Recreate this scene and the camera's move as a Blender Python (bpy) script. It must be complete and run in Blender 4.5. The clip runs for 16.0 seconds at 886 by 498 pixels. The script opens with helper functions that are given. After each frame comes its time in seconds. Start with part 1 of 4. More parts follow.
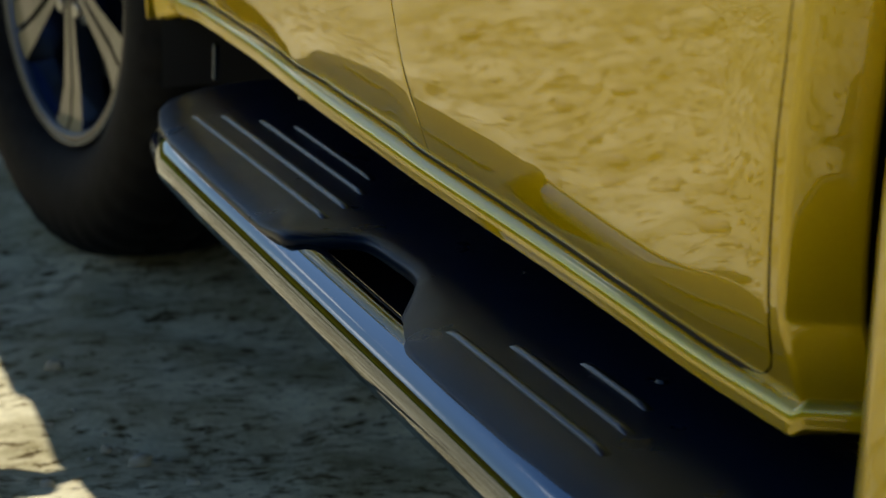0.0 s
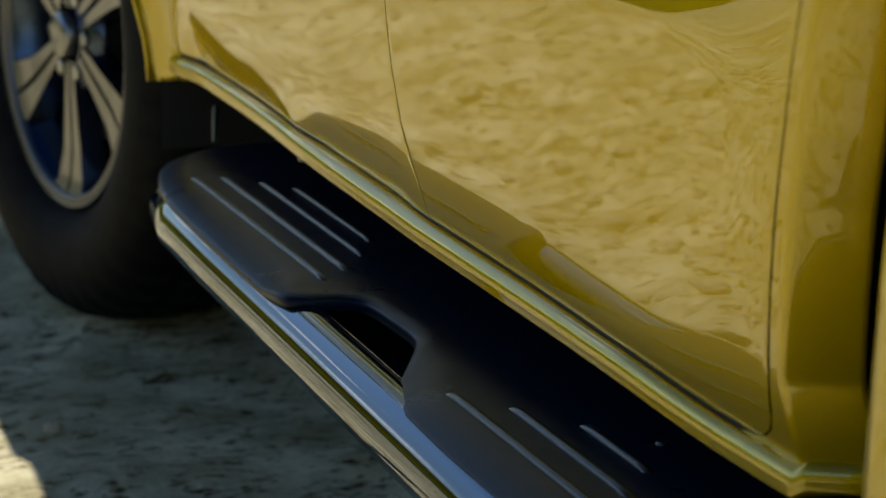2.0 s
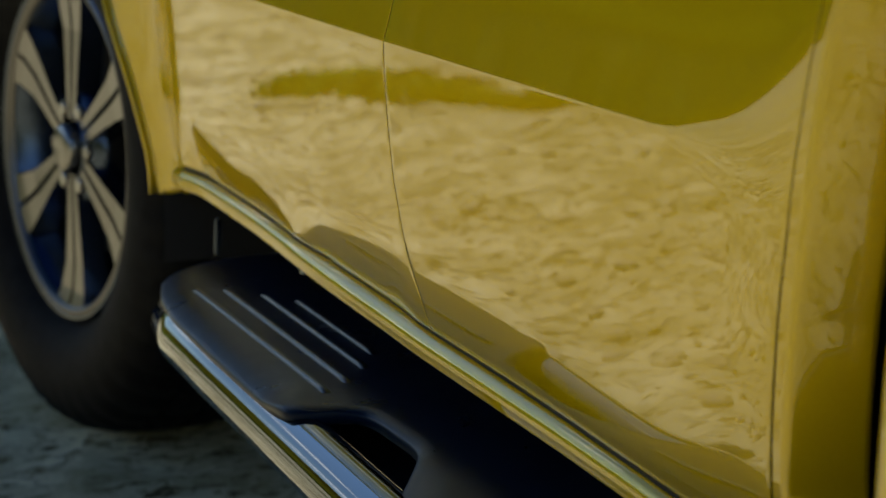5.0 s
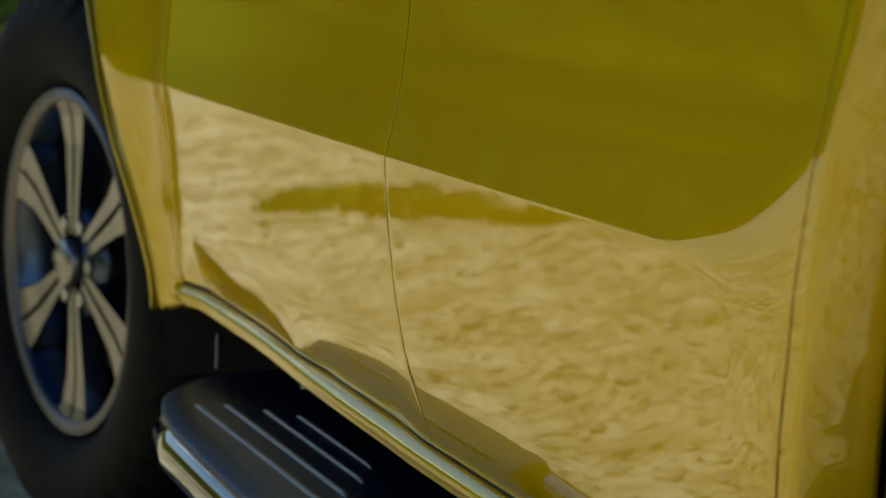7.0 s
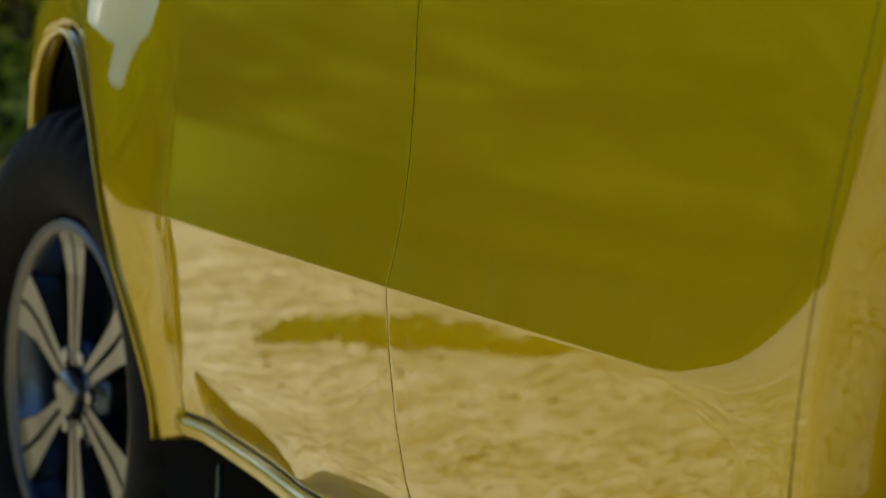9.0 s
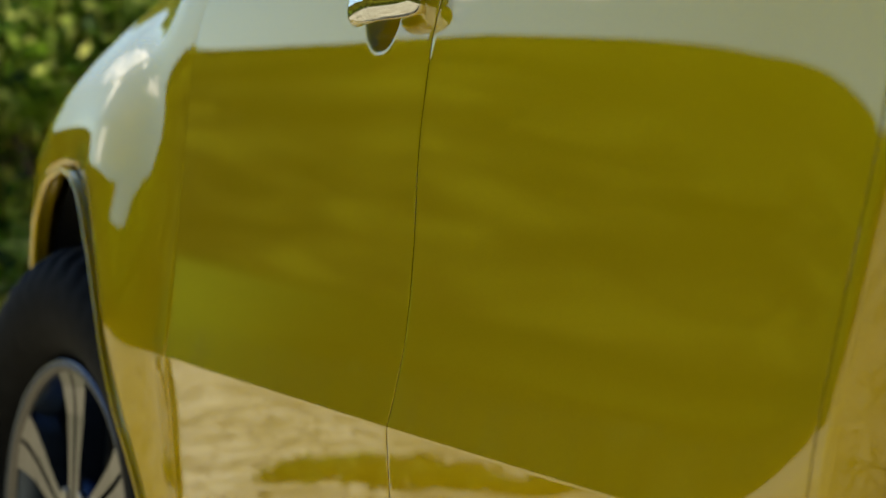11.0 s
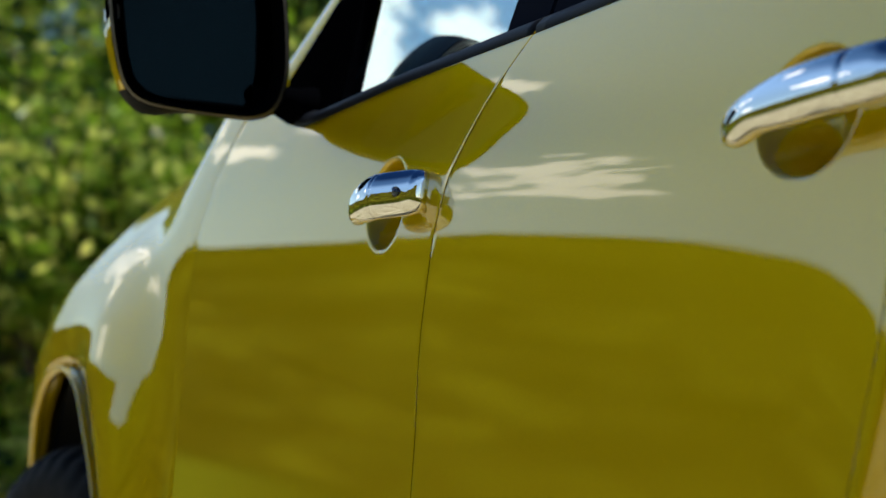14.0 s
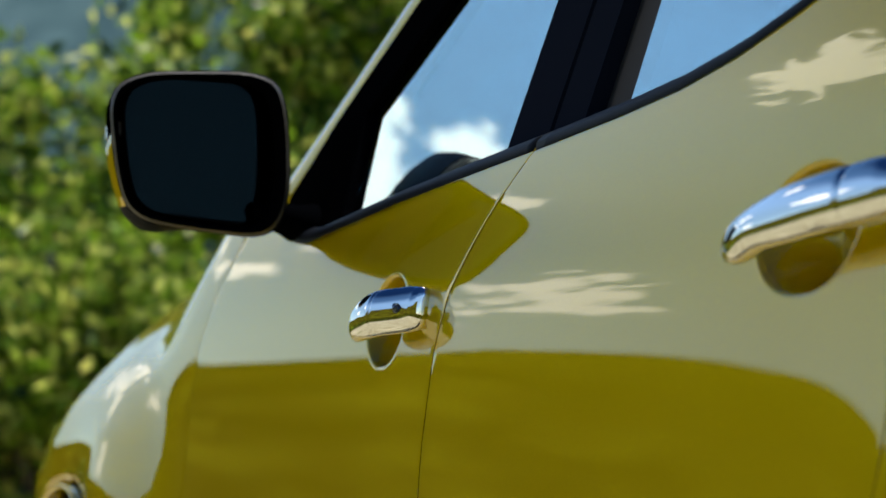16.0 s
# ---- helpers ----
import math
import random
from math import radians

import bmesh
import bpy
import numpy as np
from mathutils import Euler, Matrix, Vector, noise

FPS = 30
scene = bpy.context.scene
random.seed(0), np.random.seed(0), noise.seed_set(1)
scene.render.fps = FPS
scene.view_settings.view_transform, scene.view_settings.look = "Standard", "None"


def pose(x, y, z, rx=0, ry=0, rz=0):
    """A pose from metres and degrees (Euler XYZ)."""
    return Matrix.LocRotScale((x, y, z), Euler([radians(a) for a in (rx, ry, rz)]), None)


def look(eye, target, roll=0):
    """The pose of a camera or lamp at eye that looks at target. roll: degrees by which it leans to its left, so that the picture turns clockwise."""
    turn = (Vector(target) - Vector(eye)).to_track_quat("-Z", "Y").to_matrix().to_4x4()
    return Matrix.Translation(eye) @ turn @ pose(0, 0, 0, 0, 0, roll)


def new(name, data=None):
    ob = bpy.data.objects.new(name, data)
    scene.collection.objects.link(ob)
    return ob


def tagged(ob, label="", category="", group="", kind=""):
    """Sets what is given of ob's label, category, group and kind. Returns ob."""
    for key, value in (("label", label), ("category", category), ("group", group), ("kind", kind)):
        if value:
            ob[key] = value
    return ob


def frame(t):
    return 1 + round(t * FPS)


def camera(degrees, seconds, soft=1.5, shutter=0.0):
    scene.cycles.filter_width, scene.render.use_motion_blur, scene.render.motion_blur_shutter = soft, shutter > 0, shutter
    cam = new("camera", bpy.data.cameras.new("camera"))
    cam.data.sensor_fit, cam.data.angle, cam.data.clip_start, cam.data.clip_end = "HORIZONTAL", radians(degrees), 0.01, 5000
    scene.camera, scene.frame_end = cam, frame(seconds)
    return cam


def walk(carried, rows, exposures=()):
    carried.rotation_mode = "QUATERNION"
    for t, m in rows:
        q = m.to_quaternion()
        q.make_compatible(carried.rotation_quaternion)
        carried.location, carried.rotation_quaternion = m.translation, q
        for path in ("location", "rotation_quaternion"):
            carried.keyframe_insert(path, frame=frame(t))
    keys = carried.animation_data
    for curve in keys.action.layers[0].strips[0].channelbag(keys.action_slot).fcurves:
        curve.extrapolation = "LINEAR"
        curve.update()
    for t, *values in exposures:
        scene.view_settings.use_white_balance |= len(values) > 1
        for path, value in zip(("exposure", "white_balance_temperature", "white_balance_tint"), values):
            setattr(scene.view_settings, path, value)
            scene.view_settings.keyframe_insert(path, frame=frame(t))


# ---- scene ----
# car: front wheel hub near y = 0, car points to +y, its left flank near x = 0
cam = camera(18.6, 16.0, soft=1.5)
EYE = (-0.74, -3.66, 0.95)
# seconds, heading to the right of the car's own direction, tilt up
ROWS = [
    (0.0, 19.08, -14.39),
    (0.5, 19.09, -14.03),
    (1.0, 19.09, -13.67),
    (1.5, 19.09, -13.36),
    (2.0, 19.09, -13.08),
    (2.5, 19.08, -12.79),
    (3.0, 19.09, -12.43),
    (5.5, 19.04, -10.15),
    (6.0, 19.04, -9.55),
    (6.5, 19.03, -8.93),
    (7.0, 19.02, -8.27),
    (7.5, 19.01, -7.67),
    (8.0, 19.00, -6.98),
    (8.5, 18.99, -6.27),
    (9.0, 18.99, -5.50),
    (11.5, 18.98, -1.83),
    (12.0, 18.98, -1.13),
    (12.5, 18.98, -0.46),
    (13.0, 18.98, 0.25),
    (13.5, 18.98, 0.90),
    (14.0, 18.97, 1.65),
    (14.5, 18.97, 2.36),
    (15.0, 18.96, 3.06),
    (15.5, 18.96, 3.64),
    (16.0, 18.96, 4.12)
]
walk(cam, [(t, pose(*EYE, 90 + tilt, 0, -head)) for t, head, tilt in ROWS],
     exposures=[(0.0, 0.0), (16.0, 0.0)])
cam.data.dof.use_dof = True
cam.data.dof.focus_distance = 2.2
cam.data.dof.aperture_fstop = 9.0

# ---------------------------------------------------------------- light
SUN_TO = Vector((0.222, 0.045, 1.0)).normalized()
SUN_EL = math.asin(SUN_TO.z)
SUN_AZ = math.atan2(SUN_TO.x, SUN_TO.y)

world = bpy.data.worlds.new("sky")
scene.world = world
world.use_nodes = True
wn = world.node_tree
wn.nodes.clear()


def node(tree, kind, **values):
    n = tree.nodes.new(kind)
    for key, value in values.items():
        n.inputs[key].default_value = value
    return n


sky = wn.nodes.new("ShaderNodeTexSky")
sky.sky_type = "NISHITA"
sky.sun_disc = False
sky.sun_elevation = SUN_EL
sky.sun_rotation = SUN_AZ
sky.air_density = 1.0
sky.dust_density = 0.05
w_co = wn.nodes.new("ShaderNodeTexCoord")
w_map = wn.nodes.new("ShaderNodeMapping")
w_map.inputs["Scale"].default_value = (1.0, 1.0, 2.2)
w_map.inputs["Location"].default_value = (0.35, 0.1, 0.0)
wn.links.new(w_co.outputs["Generated"], w_map.inputs["Vector"])
w_noise = node(wn, "ShaderNodeTexNoise", Scale=9.0, Detail=10.0, Roughness=0.6, Distortion=0.3)
wn.links.new(w_map.outputs["Vector"], w_noise.inputs["Vector"])
# fair-weather clouds: azimuth, elevation, breadth and height in degrees, and how dense they are
CLOUDS = [(-9.8, 14.6, 2.4, 2.6, 1.5), (-12.8, 16.3, 2.0, 1.1, 1.4), (-19.6, 9.3, 4.2, 2.3, 1.0), (-8.2, 11.4, 3.4, 1.2, 0.85), (-14.5, 26.0, 3.2, 2.6, 1.25), (-2.0, 12.0, 4.0, 3.0, 0.7), (-38.0, 16.5, 9.0, 2.6, 1.35)]
w_cover = None
for az_, el_, broad_, high_, dense_ in CLOUDS:
    turn_ = wn.nodes.new("ShaderNodeMapping")
    turn_.vector_type = "TEXTURE"
    turn_.inputs["Rotation"].default_value = (radians(el_), 0.0, radians(-az_))
    wn.links.new(w_co.outputs["Generated"], turn_.inputs["Vector"])
    flat_ = wn.nodes.new("ShaderNodeVectorMath")
    flat_.operation = "MULTIPLY_ADD"
    flat_.inputs[1].default_value = (1.0 / math.sin(radians(min(85.0, broad_))), 1.0 / 0.8, 1.0 / math.sin(radians(high_)))
    flat_.inputs[2].default_value = (0.0, -1.0 / 0.8, 0.0)
    wn.links.new(turn_.outputs["Vector"], flat_.inputs[0])
    dist_ = wn.nodes.new("ShaderNodeVectorMath")
    dist_.operation = "LENGTH"
    wn.links.new(flat_.outputs["Vector"], dist_.inputs[0])
    near_ = wn.nodes.new("ShaderNodeMapRange")
    near_.inputs["From Min"].default_value = 1.35
    near_.inputs["From Max"].default_value = 0.35
    near_.inputs["To Max"].default_value = dense_
    wn.links.new(dist_.outputs["Value"], near_.inputs["Value"])
    if w_cover is None:
        w_cover = near_.outputs["Result"]
    else:
        both_ = wn.nodes.new("ShaderNodeMath")
        both_.operation = "MAXIMUM"
        wn.links.new(w_cover, both_.inputs[0])
        wn.links.new(near_.outputs["Result"], both_.inputs[1])
        w_cover = both_.outputs[0]
w_map_b = wn.nodes.new("ShaderNodeMapping")
w_map_b.inputs["Scale"].default_value = (1.0, 1.0, 3.4)
w_map_b.inputs["Rotation"].default_value = (0.0, radians(7), 0.0)
wn.links.new(w_co.outputs["Generated"], w_map_b.inputs["Vector"])
w_wisp = node(wn, "ShaderNodeTexNoise", Scale=27.0, Detail=10.0, Roughness=0.62, Distortion=0.5)
wn.links.new(w_map_b.outputs["Vector"], w_wisp.inputs["Vector"])
w_both = wn.nodes.new("ShaderNodeMath")
w_both.operation = "MULTIPLY_ADD"
w_both.inputs[1].default_value = 0.85
w_half = wn.nodes.new("ShaderNodeMath")
w_half.operation = "MULTIPLY_ADD"
w_half.inputs[1].default_value = 0.52
w_half.inputs[2].default_value = -0.265
wn.links.new(w_noise.outputs["Fac"], w_half.inputs[0])
wn.links.new(w_wisp.outputs["Fac"], w_both.inputs[0])
wn.links.new(w_half.outputs[0], w_both.inputs[2])
w_sum = wn.nodes.new("ShaderNodeMath")
w_sum.operation = "MULTIPLY_ADD"
w_sum.inputs[1].default_value = 0.32
wn.links.new(w_cover, w_sum.inputs[0])
wn.links.new(w_both.outputs[0], w_sum.inputs[2])
w_ramp = wn.nodes.new("ShaderNodeValToRGB")
w_ramp.color_ramp.elements[0].position = 0.64
w_ramp.color_ramp.elements[1].position = 0.695
wn.links.new(w_sum.outputs[0], w_ramp.inputs["Fac"])
w_mix = wn.nodes.new("ShaderNodeMixRGB")
w_mix.inputs["Color2"].default_value = (14.0, 14.0, 13.8, 1)
wn.links.new(w_ramp.outputs["Color"], w_mix.inputs["Fac"])
w_tint = wn.nodes.new("ShaderNodeMixRGB")
w_tint.blend_type = "MULTIPLY"
w_tint.inputs["Fac"].default_value = 1.0
w_tint.inputs["Color2"].default_value = (0.95, 1.0, 1.0, 1)
wn.links.new(sky.outputs["Color"], w_tint.inputs["Color1"])
# clear mountain sky, paler low down and deep blue overhead
w_sep = wn.nodes.new("ShaderNodeSeparateXYZ")
wn.links.new(w_co.outputs["Generated"], w_sep.inputs["Vector"])
w_hue = wn.nodes.new("ShaderNodeValToRGB")
w_hue.color_ramp.interpolation = "EASE"
while len(w_hue.color_ramp.elements) < 4:
    w_hue.color_ramp.elements.new(0.5)
for el_, (at_, tone_) in zip(w_hue.color_ramp.elements, [(0.20, (1.20, 1.18, 1.14)), (0.38, (1.66, 1.68, 1.66)), (0.52, (0.50, 0.66, 0.80)), (0.72, (0.055, 0.125, 0.25))]):
    el_.position, el_.color = at_, (*tone_, 1)
wn.links.new(w_sep.outputs["Z"], w_hue.inputs["Fac"])
w_grade = wn.nodes.new("ShaderNodeMixRGB")
w_grade.blend_type = "MULTIPLY"
w_grade.inputs["Fac"].default_value = 1.0
wn.links.new(w_tint.outputs["Color"], w_grade.inputs["Color1"])
wn.links.new(w_hue.outputs["Color"], w_grade.inputs["Color2"])
wn.links.new(w_grade.outputs["Color"], w_mix.inputs["Color1"])
w_bg = node(wn, "ShaderNodeBackground", Strength=0.14)
wn.links.new(w_mix.outputs["Color"], w_bg.inputs["Color"])
w_out = wn.nodes.new("ShaderNodeOutputWorld")
wn.links.new(w_bg.outputs["Background"], w_out.inputs["Surface"])

sun_data = bpy.data.lights.new("sun", "SUN")
sun_data.energy = 4.8
sun_data.angle = radians(0.53)
sun_data.color = (1.0, 0.95, 0.86)
sun = new("sun", sun_data)
sun.matrix_world = look(SUN_TO * 30, (0, 0, 0))


# ---------------------------------------------------------------- materials
def material(name, color, rough=0.5, metal=0.0, coat=0.0, coat_ior=1.5, spec=0.5):
    m = bpy.data.materials.new(name)
    m.use_nodes = True
    b = m.node_tree.nodes["Principled BSDF"]
    b.inputs["Base Color"].default_value = (*color, 1)
    b.inputs["Roughness"].default_value = rough
    b.inputs["Metallic"].default_value = metal
    b.inputs["Coat Weight"].default_value = coat
    b.inputs["Coat Roughness"].default_value = 0.015
    b.inputs["Coat IOR"].default_value = coat_ior
    b.inputs["Specular IOR Level"].default_value = spec
    return m, m.node_tree, b


def texture(tree, scale, detail=6.0, rough=0.6, coords="Object", stretch=(1, 1, 1)):
    co = tree.nodes.new("ShaderNodeTexCoord")
    mp = tree.nodes.new("ShaderNodeMapping")
    mp.inputs["Scale"].default_value = stretch
    n = node(tree, "ShaderNodeTexNoise", Scale=scale, Detail=detail, Roughness=rough)
    tree.links.new(co.outputs[coords], mp.inputs["Vector"])
    tree.links.new(mp.outputs["Vector"], n.inputs["Vector"])
    return n


def ramp(tree, source, stops):
    r = tree.nodes.new("ShaderNodeValToRGB")
    els = r.color_ramp.elements
    while len(els) < len(stops):
        els.new(0.5)
    for el, (p, c) in zip(els, stops):
        el.position, el.color = p, (*c, 1)
    tree.links.new(source, r.inputs["Fac"])
    return r


def bump(tree, b, source, strength, distance):
    n = node(tree, "ShaderNodeBump", Strength=strength, Distance=distance)
    tree.links.new(source, n.inputs["Height"])
    tree.links.new(n.outputs["Normal"], b.inputs["Normal"])


# metallic yellow paint under clear lacquer, with fine flakes
PAINT, t_, b_ = material("yellow_paint", (0.46, 0.335, 0.002), 0.34, 0.55, 1.0, 1.66, 0.0)
b_.inputs["Specular Tint"].default_value = (1.0, 0.82, 0.10, 1)
f_ = texture(t_, 900, 2.0)
c_ = ramp(t_, f_.outputs["Fac"], [(0.3, (0.51, 0.366, 0.0008)), (0.7, (0.57, 0.412, 0.0014))])
t_.links.new(c_.outputs["Color"], b_.inputs["Base Color"])
o_ = texture(t_, 260, 2.0)
n_ = node(t_, "ShaderNodeBump", Strength=0.004, Distance=0.0004)
t_.links.new(o_.outputs["Fac"], n_.inputs["Height"])
t_.links.new(n_.outputs["Normal"], b_.inputs["Coat Normal"])

CHROME, t_, b_ = material("chrome", (0.78, 0.79, 0.80), 0.03, 1.0)
d_ = texture(t_, 60, 5.0)
r_ = ramp(t_, d_.outputs["Fac"], [(0.35, (0.02, 0.02, 0.02)), (0.75, (0.07, 0.07, 0.07))])
t_.links.new(r_.outputs["Color"], b_.inputs["Roughness"])

TUBE, t_, b_ = material("step_chrome", (0.10, 0.122, 0.155), 0.05, 1.0)
d_ = texture(t_, 30, 5.0)
r_ = ramp(t_, d_.outputs["Fac"], [(0.35, (0.03, 0.03, 0.03)), (0.75, (0.10, 0.10, 0.10))])
t_.links.new(r_.outputs["Color"], b_.inputs["Roughness"])

BLACK, t_, b_ = material("black_plastic", (0.006, 0.008, 0.013), 0.5, spec=0.05)
d_ = texture(t_, 700, 3.0)
bump(t_, b_, d_.outputs["Fac"], 0.18, 0.0006)
TREAD, t_, b_ = material("step_plastic", (0.004, 0.010, 0.024), 0.3, spec=0.10)
d_ = texture(t_, 900, 3.0)
bump(t_, b_, d_.outputs["Fac"], 0.25, 0.0006)
d_ = texture(t_, 14, 5.0)
r_ = ramp(t_, d_.outputs["Fac"], [(0.3, (0.26, 0.26, 0.26)), (0.75, (0.36, 0.36, 0.36))])
t_.links.new(r_.outputs["Color"], b_.inputs["Roughness"])
RIB, t_, b_ = material("rubber_rib", (0.004, 0.0045, 0.006), 0.28, spec=0.5)
GLOSSBLACK, t_, b_ = material("gloss_black", (0.008, 0.011, 0.020), 0.5, spec=0.0)
RUBBER, t_, b_ = material("tyre_rubber", (0.020, 0.020, 0.021), 0.72, spec=0.12)
d_ = texture(t_, 40, 6.0)
r_ = ramp(t_, d_.outputs["Fac"], [(0.36, (0.0012, 0.0013, 0.0018)), (0.70, (0.0065, 0.0068, 0.0075))])
t_.links.new(r_.outputs["Color"], b_.inputs["Base Color"])
bump(t_, b_, d_.outputs["Fac"], 0.3, 0.002)
ALLOY, t_, b_ = material("machined_alloy", (0.25, 0.245, 0.24), 0.28, 1.0)
LIP, t_, b_ = material("dull_alloy", (0.15, 0.145, 0.14), 0.4, 1.0)
DARKALLOY, t_, b_ = material("dark_alloy", (0.07, 0.09, 0.13), 0.24, 0.95)
HOUSING, t_, b_ = material("mirror_housing_plastic", (0.07, 0.066, 0.058), 0.42, spec=0.35)
d_ = texture(t_, 500, 3.0)
bump(t_, b_, d_.outputs["Fac"], 0.15, 0.0005)
SATIN, t_, b_ = material("dull_black", (0.0012, 0.0014, 0.002), 0.6, spec=0.0)
SEAM, t_, b_ = material("seam_rubber", (0.004, 0.003, 0.001), 0.8, spec=0.0)
DARK, t_, b_ = material("underbody_black", (0.006, 0.006, 0.007), 0.8)
CLOTH, t_, b_ = material("seat_cloth", (0.018, 0.019, 0.022), 0.9)
d_ = texture(t_, 300, 3.0)
bump(t_, b_, d_.outputs["Fac"], 0.3, 0.001)
MIRROR, t_, b_ = material("mirror_glass", (0.016, 0.019, 0.017), 0.02, 1.0)
STEEL, t_, b_ = material("bolt_steel", (0.42, 0.41, 0.39), 0.35, 1.0)
ORANGE, t_, b_ = material("indicator_lens", (0.22, 0.20, 0.18), 0.12, 0.0, 1.0)


def make_glass(name, tint, ior):
    m = bpy.data.materials.new(name)
    m.use_nodes = True
    t = m.node_tree
    t.nodes.clear()
    clear = node(t, "ShaderNodeBsdfGlass", Color=(*tint, 1), Roughness=0.0, IOR=ior)
    out = t.nodes.new("ShaderNodeOutputMaterial")
    t.links.new(clear.outputs["BSDF"], out.inputs["Surface"])
    return m


GLASS = make_glass("tinted_glass", (0.84, 0.97, 0.97), 5.0)

# bare pale soil that turns into meadow away from the car
SOIL, t_, b_ = material("pale_soil_and_meadow", (0.4, 0.36, 0.3), 0.95, spec=0.0)
broad = texture(t_, 5.0, 12.0, 0.72)
soil = ramp(t_, broad.outputs["Fac"], [(0.34, (0.35, 0.30, 0.155)), (0.48, (0.61, 0.545, 0.335)), (0.64, (0.93, 0.855, 0.58))])
# small shadows of clods and ruts, painted into the soil as dark flecks
clod_shade_n = texture(t_, 26.0, 10.0, 0.76, stretch=(1.0, 1.9, 1.0))
clod_shade = ramp(t_, clod_shade_n.outputs["Fac"], [(0.385, (0.10, 0.075, 0.045)), (0.425, (0.48, 0.43, 0.35)), (0.47, (1, 1, 1))])
clod_shade_mix = t_.nodes.new("ShaderNodeMixRGB")
clod_shade_mix.blend_type = "MULTIPLY"
clod_shade_mix.inputs["Fac"].default_value = 1.0
t_.links.new(soil.outputs["Color"], clod_shade_mix.inputs["Color1"])
t_.links.new(clod_shade.outputs["Color"], clod_shade_mix.inputs["Color2"])
# dark lines paint the shade inside dried-mud cracks, only in some stretches
crack_shade_n = texture(t_, 7.0, 8.0, 0.62, stretch=(1.0, 1.5, 1.0))
crack_shade = ramp(t_, crack_shade_n.outputs["Fac"], [(0.475, (1, 1, 1)), (0.492, (0.30, 0.26, 0.20)), (0.506, (0.30, 0.26, 0.20)), (0.53, (1, 1, 1))])
part_n = texture(t_, 3.3, 5.0, 0.6)
partly = ramp(t_, part_n.outputs["Fac"], [(0.44, (0, 0, 0)), (0.60, (1, 1, 1))])
crack_shade_mix = t_.nodes.new("ShaderNodeMixRGB")
crack_shade_mix.blend_type = "MULTIPLY"
t_.links.new(partly.outputs["Color"], crack_shade_mix.inputs["Fac"])
t_.links.new(clod_shade_mix.outputs["Color"], crack_shade_mix.inputs["Color1"])
t_.links.new(crack_shade.outputs["Color"], crack_shade_mix.inputs["Color2"])
mead_n = texture(t_, 3.1, 12.0, 0.78)
mead = ramp(t_, mead_n.outputs["Fac"], [(0.36, (0.014, 0.015, 0.002)), (0.5, (0.040, 0.041, 0.004)), (0.64, (0.12, 0.115, 0.010))])
wide_n = texture(t_, 0.07, 6.0, 0.6)
wide = ramp(t_, wide_n.outputs["Fac"], [(0.36, (0.45, 0.45, 0.5)), (0.52, (1.0, 1.0, 1.0)), (0.62, (2.3, 2.5, 1.6))])
patch = t_.nodes.new("ShaderNodeMixRGB")
patch.blend_type = "MULTIPLY"
patch.inputs["Fac"].default_value = 1.0
t_.links.new(mead.outputs["Color"], patch.inputs["Color1"])
t_.links.new(wide.outputs["Color"], patch.inputs["Color2"])
att = t_.nodes.new("ShaderNodeAttribute")
att.attribute_name = "meadow"
brk = texture(t_, 5.0, 9.0, 0.7)
m1 = t_.nodes.new("ShaderNodeMath")
m1.operation = "ADD"
m2 = t_.nodes.new("ShaderNodeMath")
m2.operation = "MULTIPLY_ADD"
m2.inputs[1].default_value = 0.9
m2.inputs[2].default_value = -0.45
t_.links.new(brk.outputs["Fac"], m2.inputs[0])
t_.links.new(att.outputs["Fac"], m1.inputs[0])
t_.links.new(m2.outputs[0], m1.inputs[1])
edge = ramp(t_, m1.outputs[0], [(0.42, (0, 0, 0)), (0.58, (1, 1, 1))])
mixc = t_.nodes.new("ShaderNodeMixRGB")
t_.links.new(edge.outputs["Color"], mixc.inputs["Fac"])
t_.links.new(crack_shade_mix.outputs["Color"], mixc.inputs["Color1"])
lush = t_.nodes.new("ShaderNodeAttribute")
lush.attribute_name = "lush"
bright = t_.nodes.new("ShaderNodeMixRGB")
bright.inputs["Color2"].default_value = (0.15, 0.19, 0.012, 1)
t_.links.new(lush.outputs["Fac"], bright.inputs["Fac"])
t_.links.new(patch.outputs["Color"], bright.inputs["Color1"])
t_.links.new(bright.outputs["Color"], mixc.inputs["Color2"])
t_.links.new(mixc.outputs["Color"], b_.inputs["Base Color"])
grit = texture(t_, 45.0, 8.0, 0.7)
bump(t_, b_, grit.outputs["Fac"], 0.8, 0.015)

STONE, t_, b_ = material("pale_stone", (0.4, 0.37, 0.32), 0.9, spec=0.2)
d_ = texture(t_, 25, 8.0)
r_ = ramp(t_, d_.outputs["Fac"], [(0.3, (0.32, 0.275, 0.19)), (0.7, (0.60, 0.53, 0.38))])
t_.links.new(r_.outputs["Color"], b_.inputs["Base Color"])
bump(t_, b_, d_.outputs["Fac"], 0.6, 0.01)


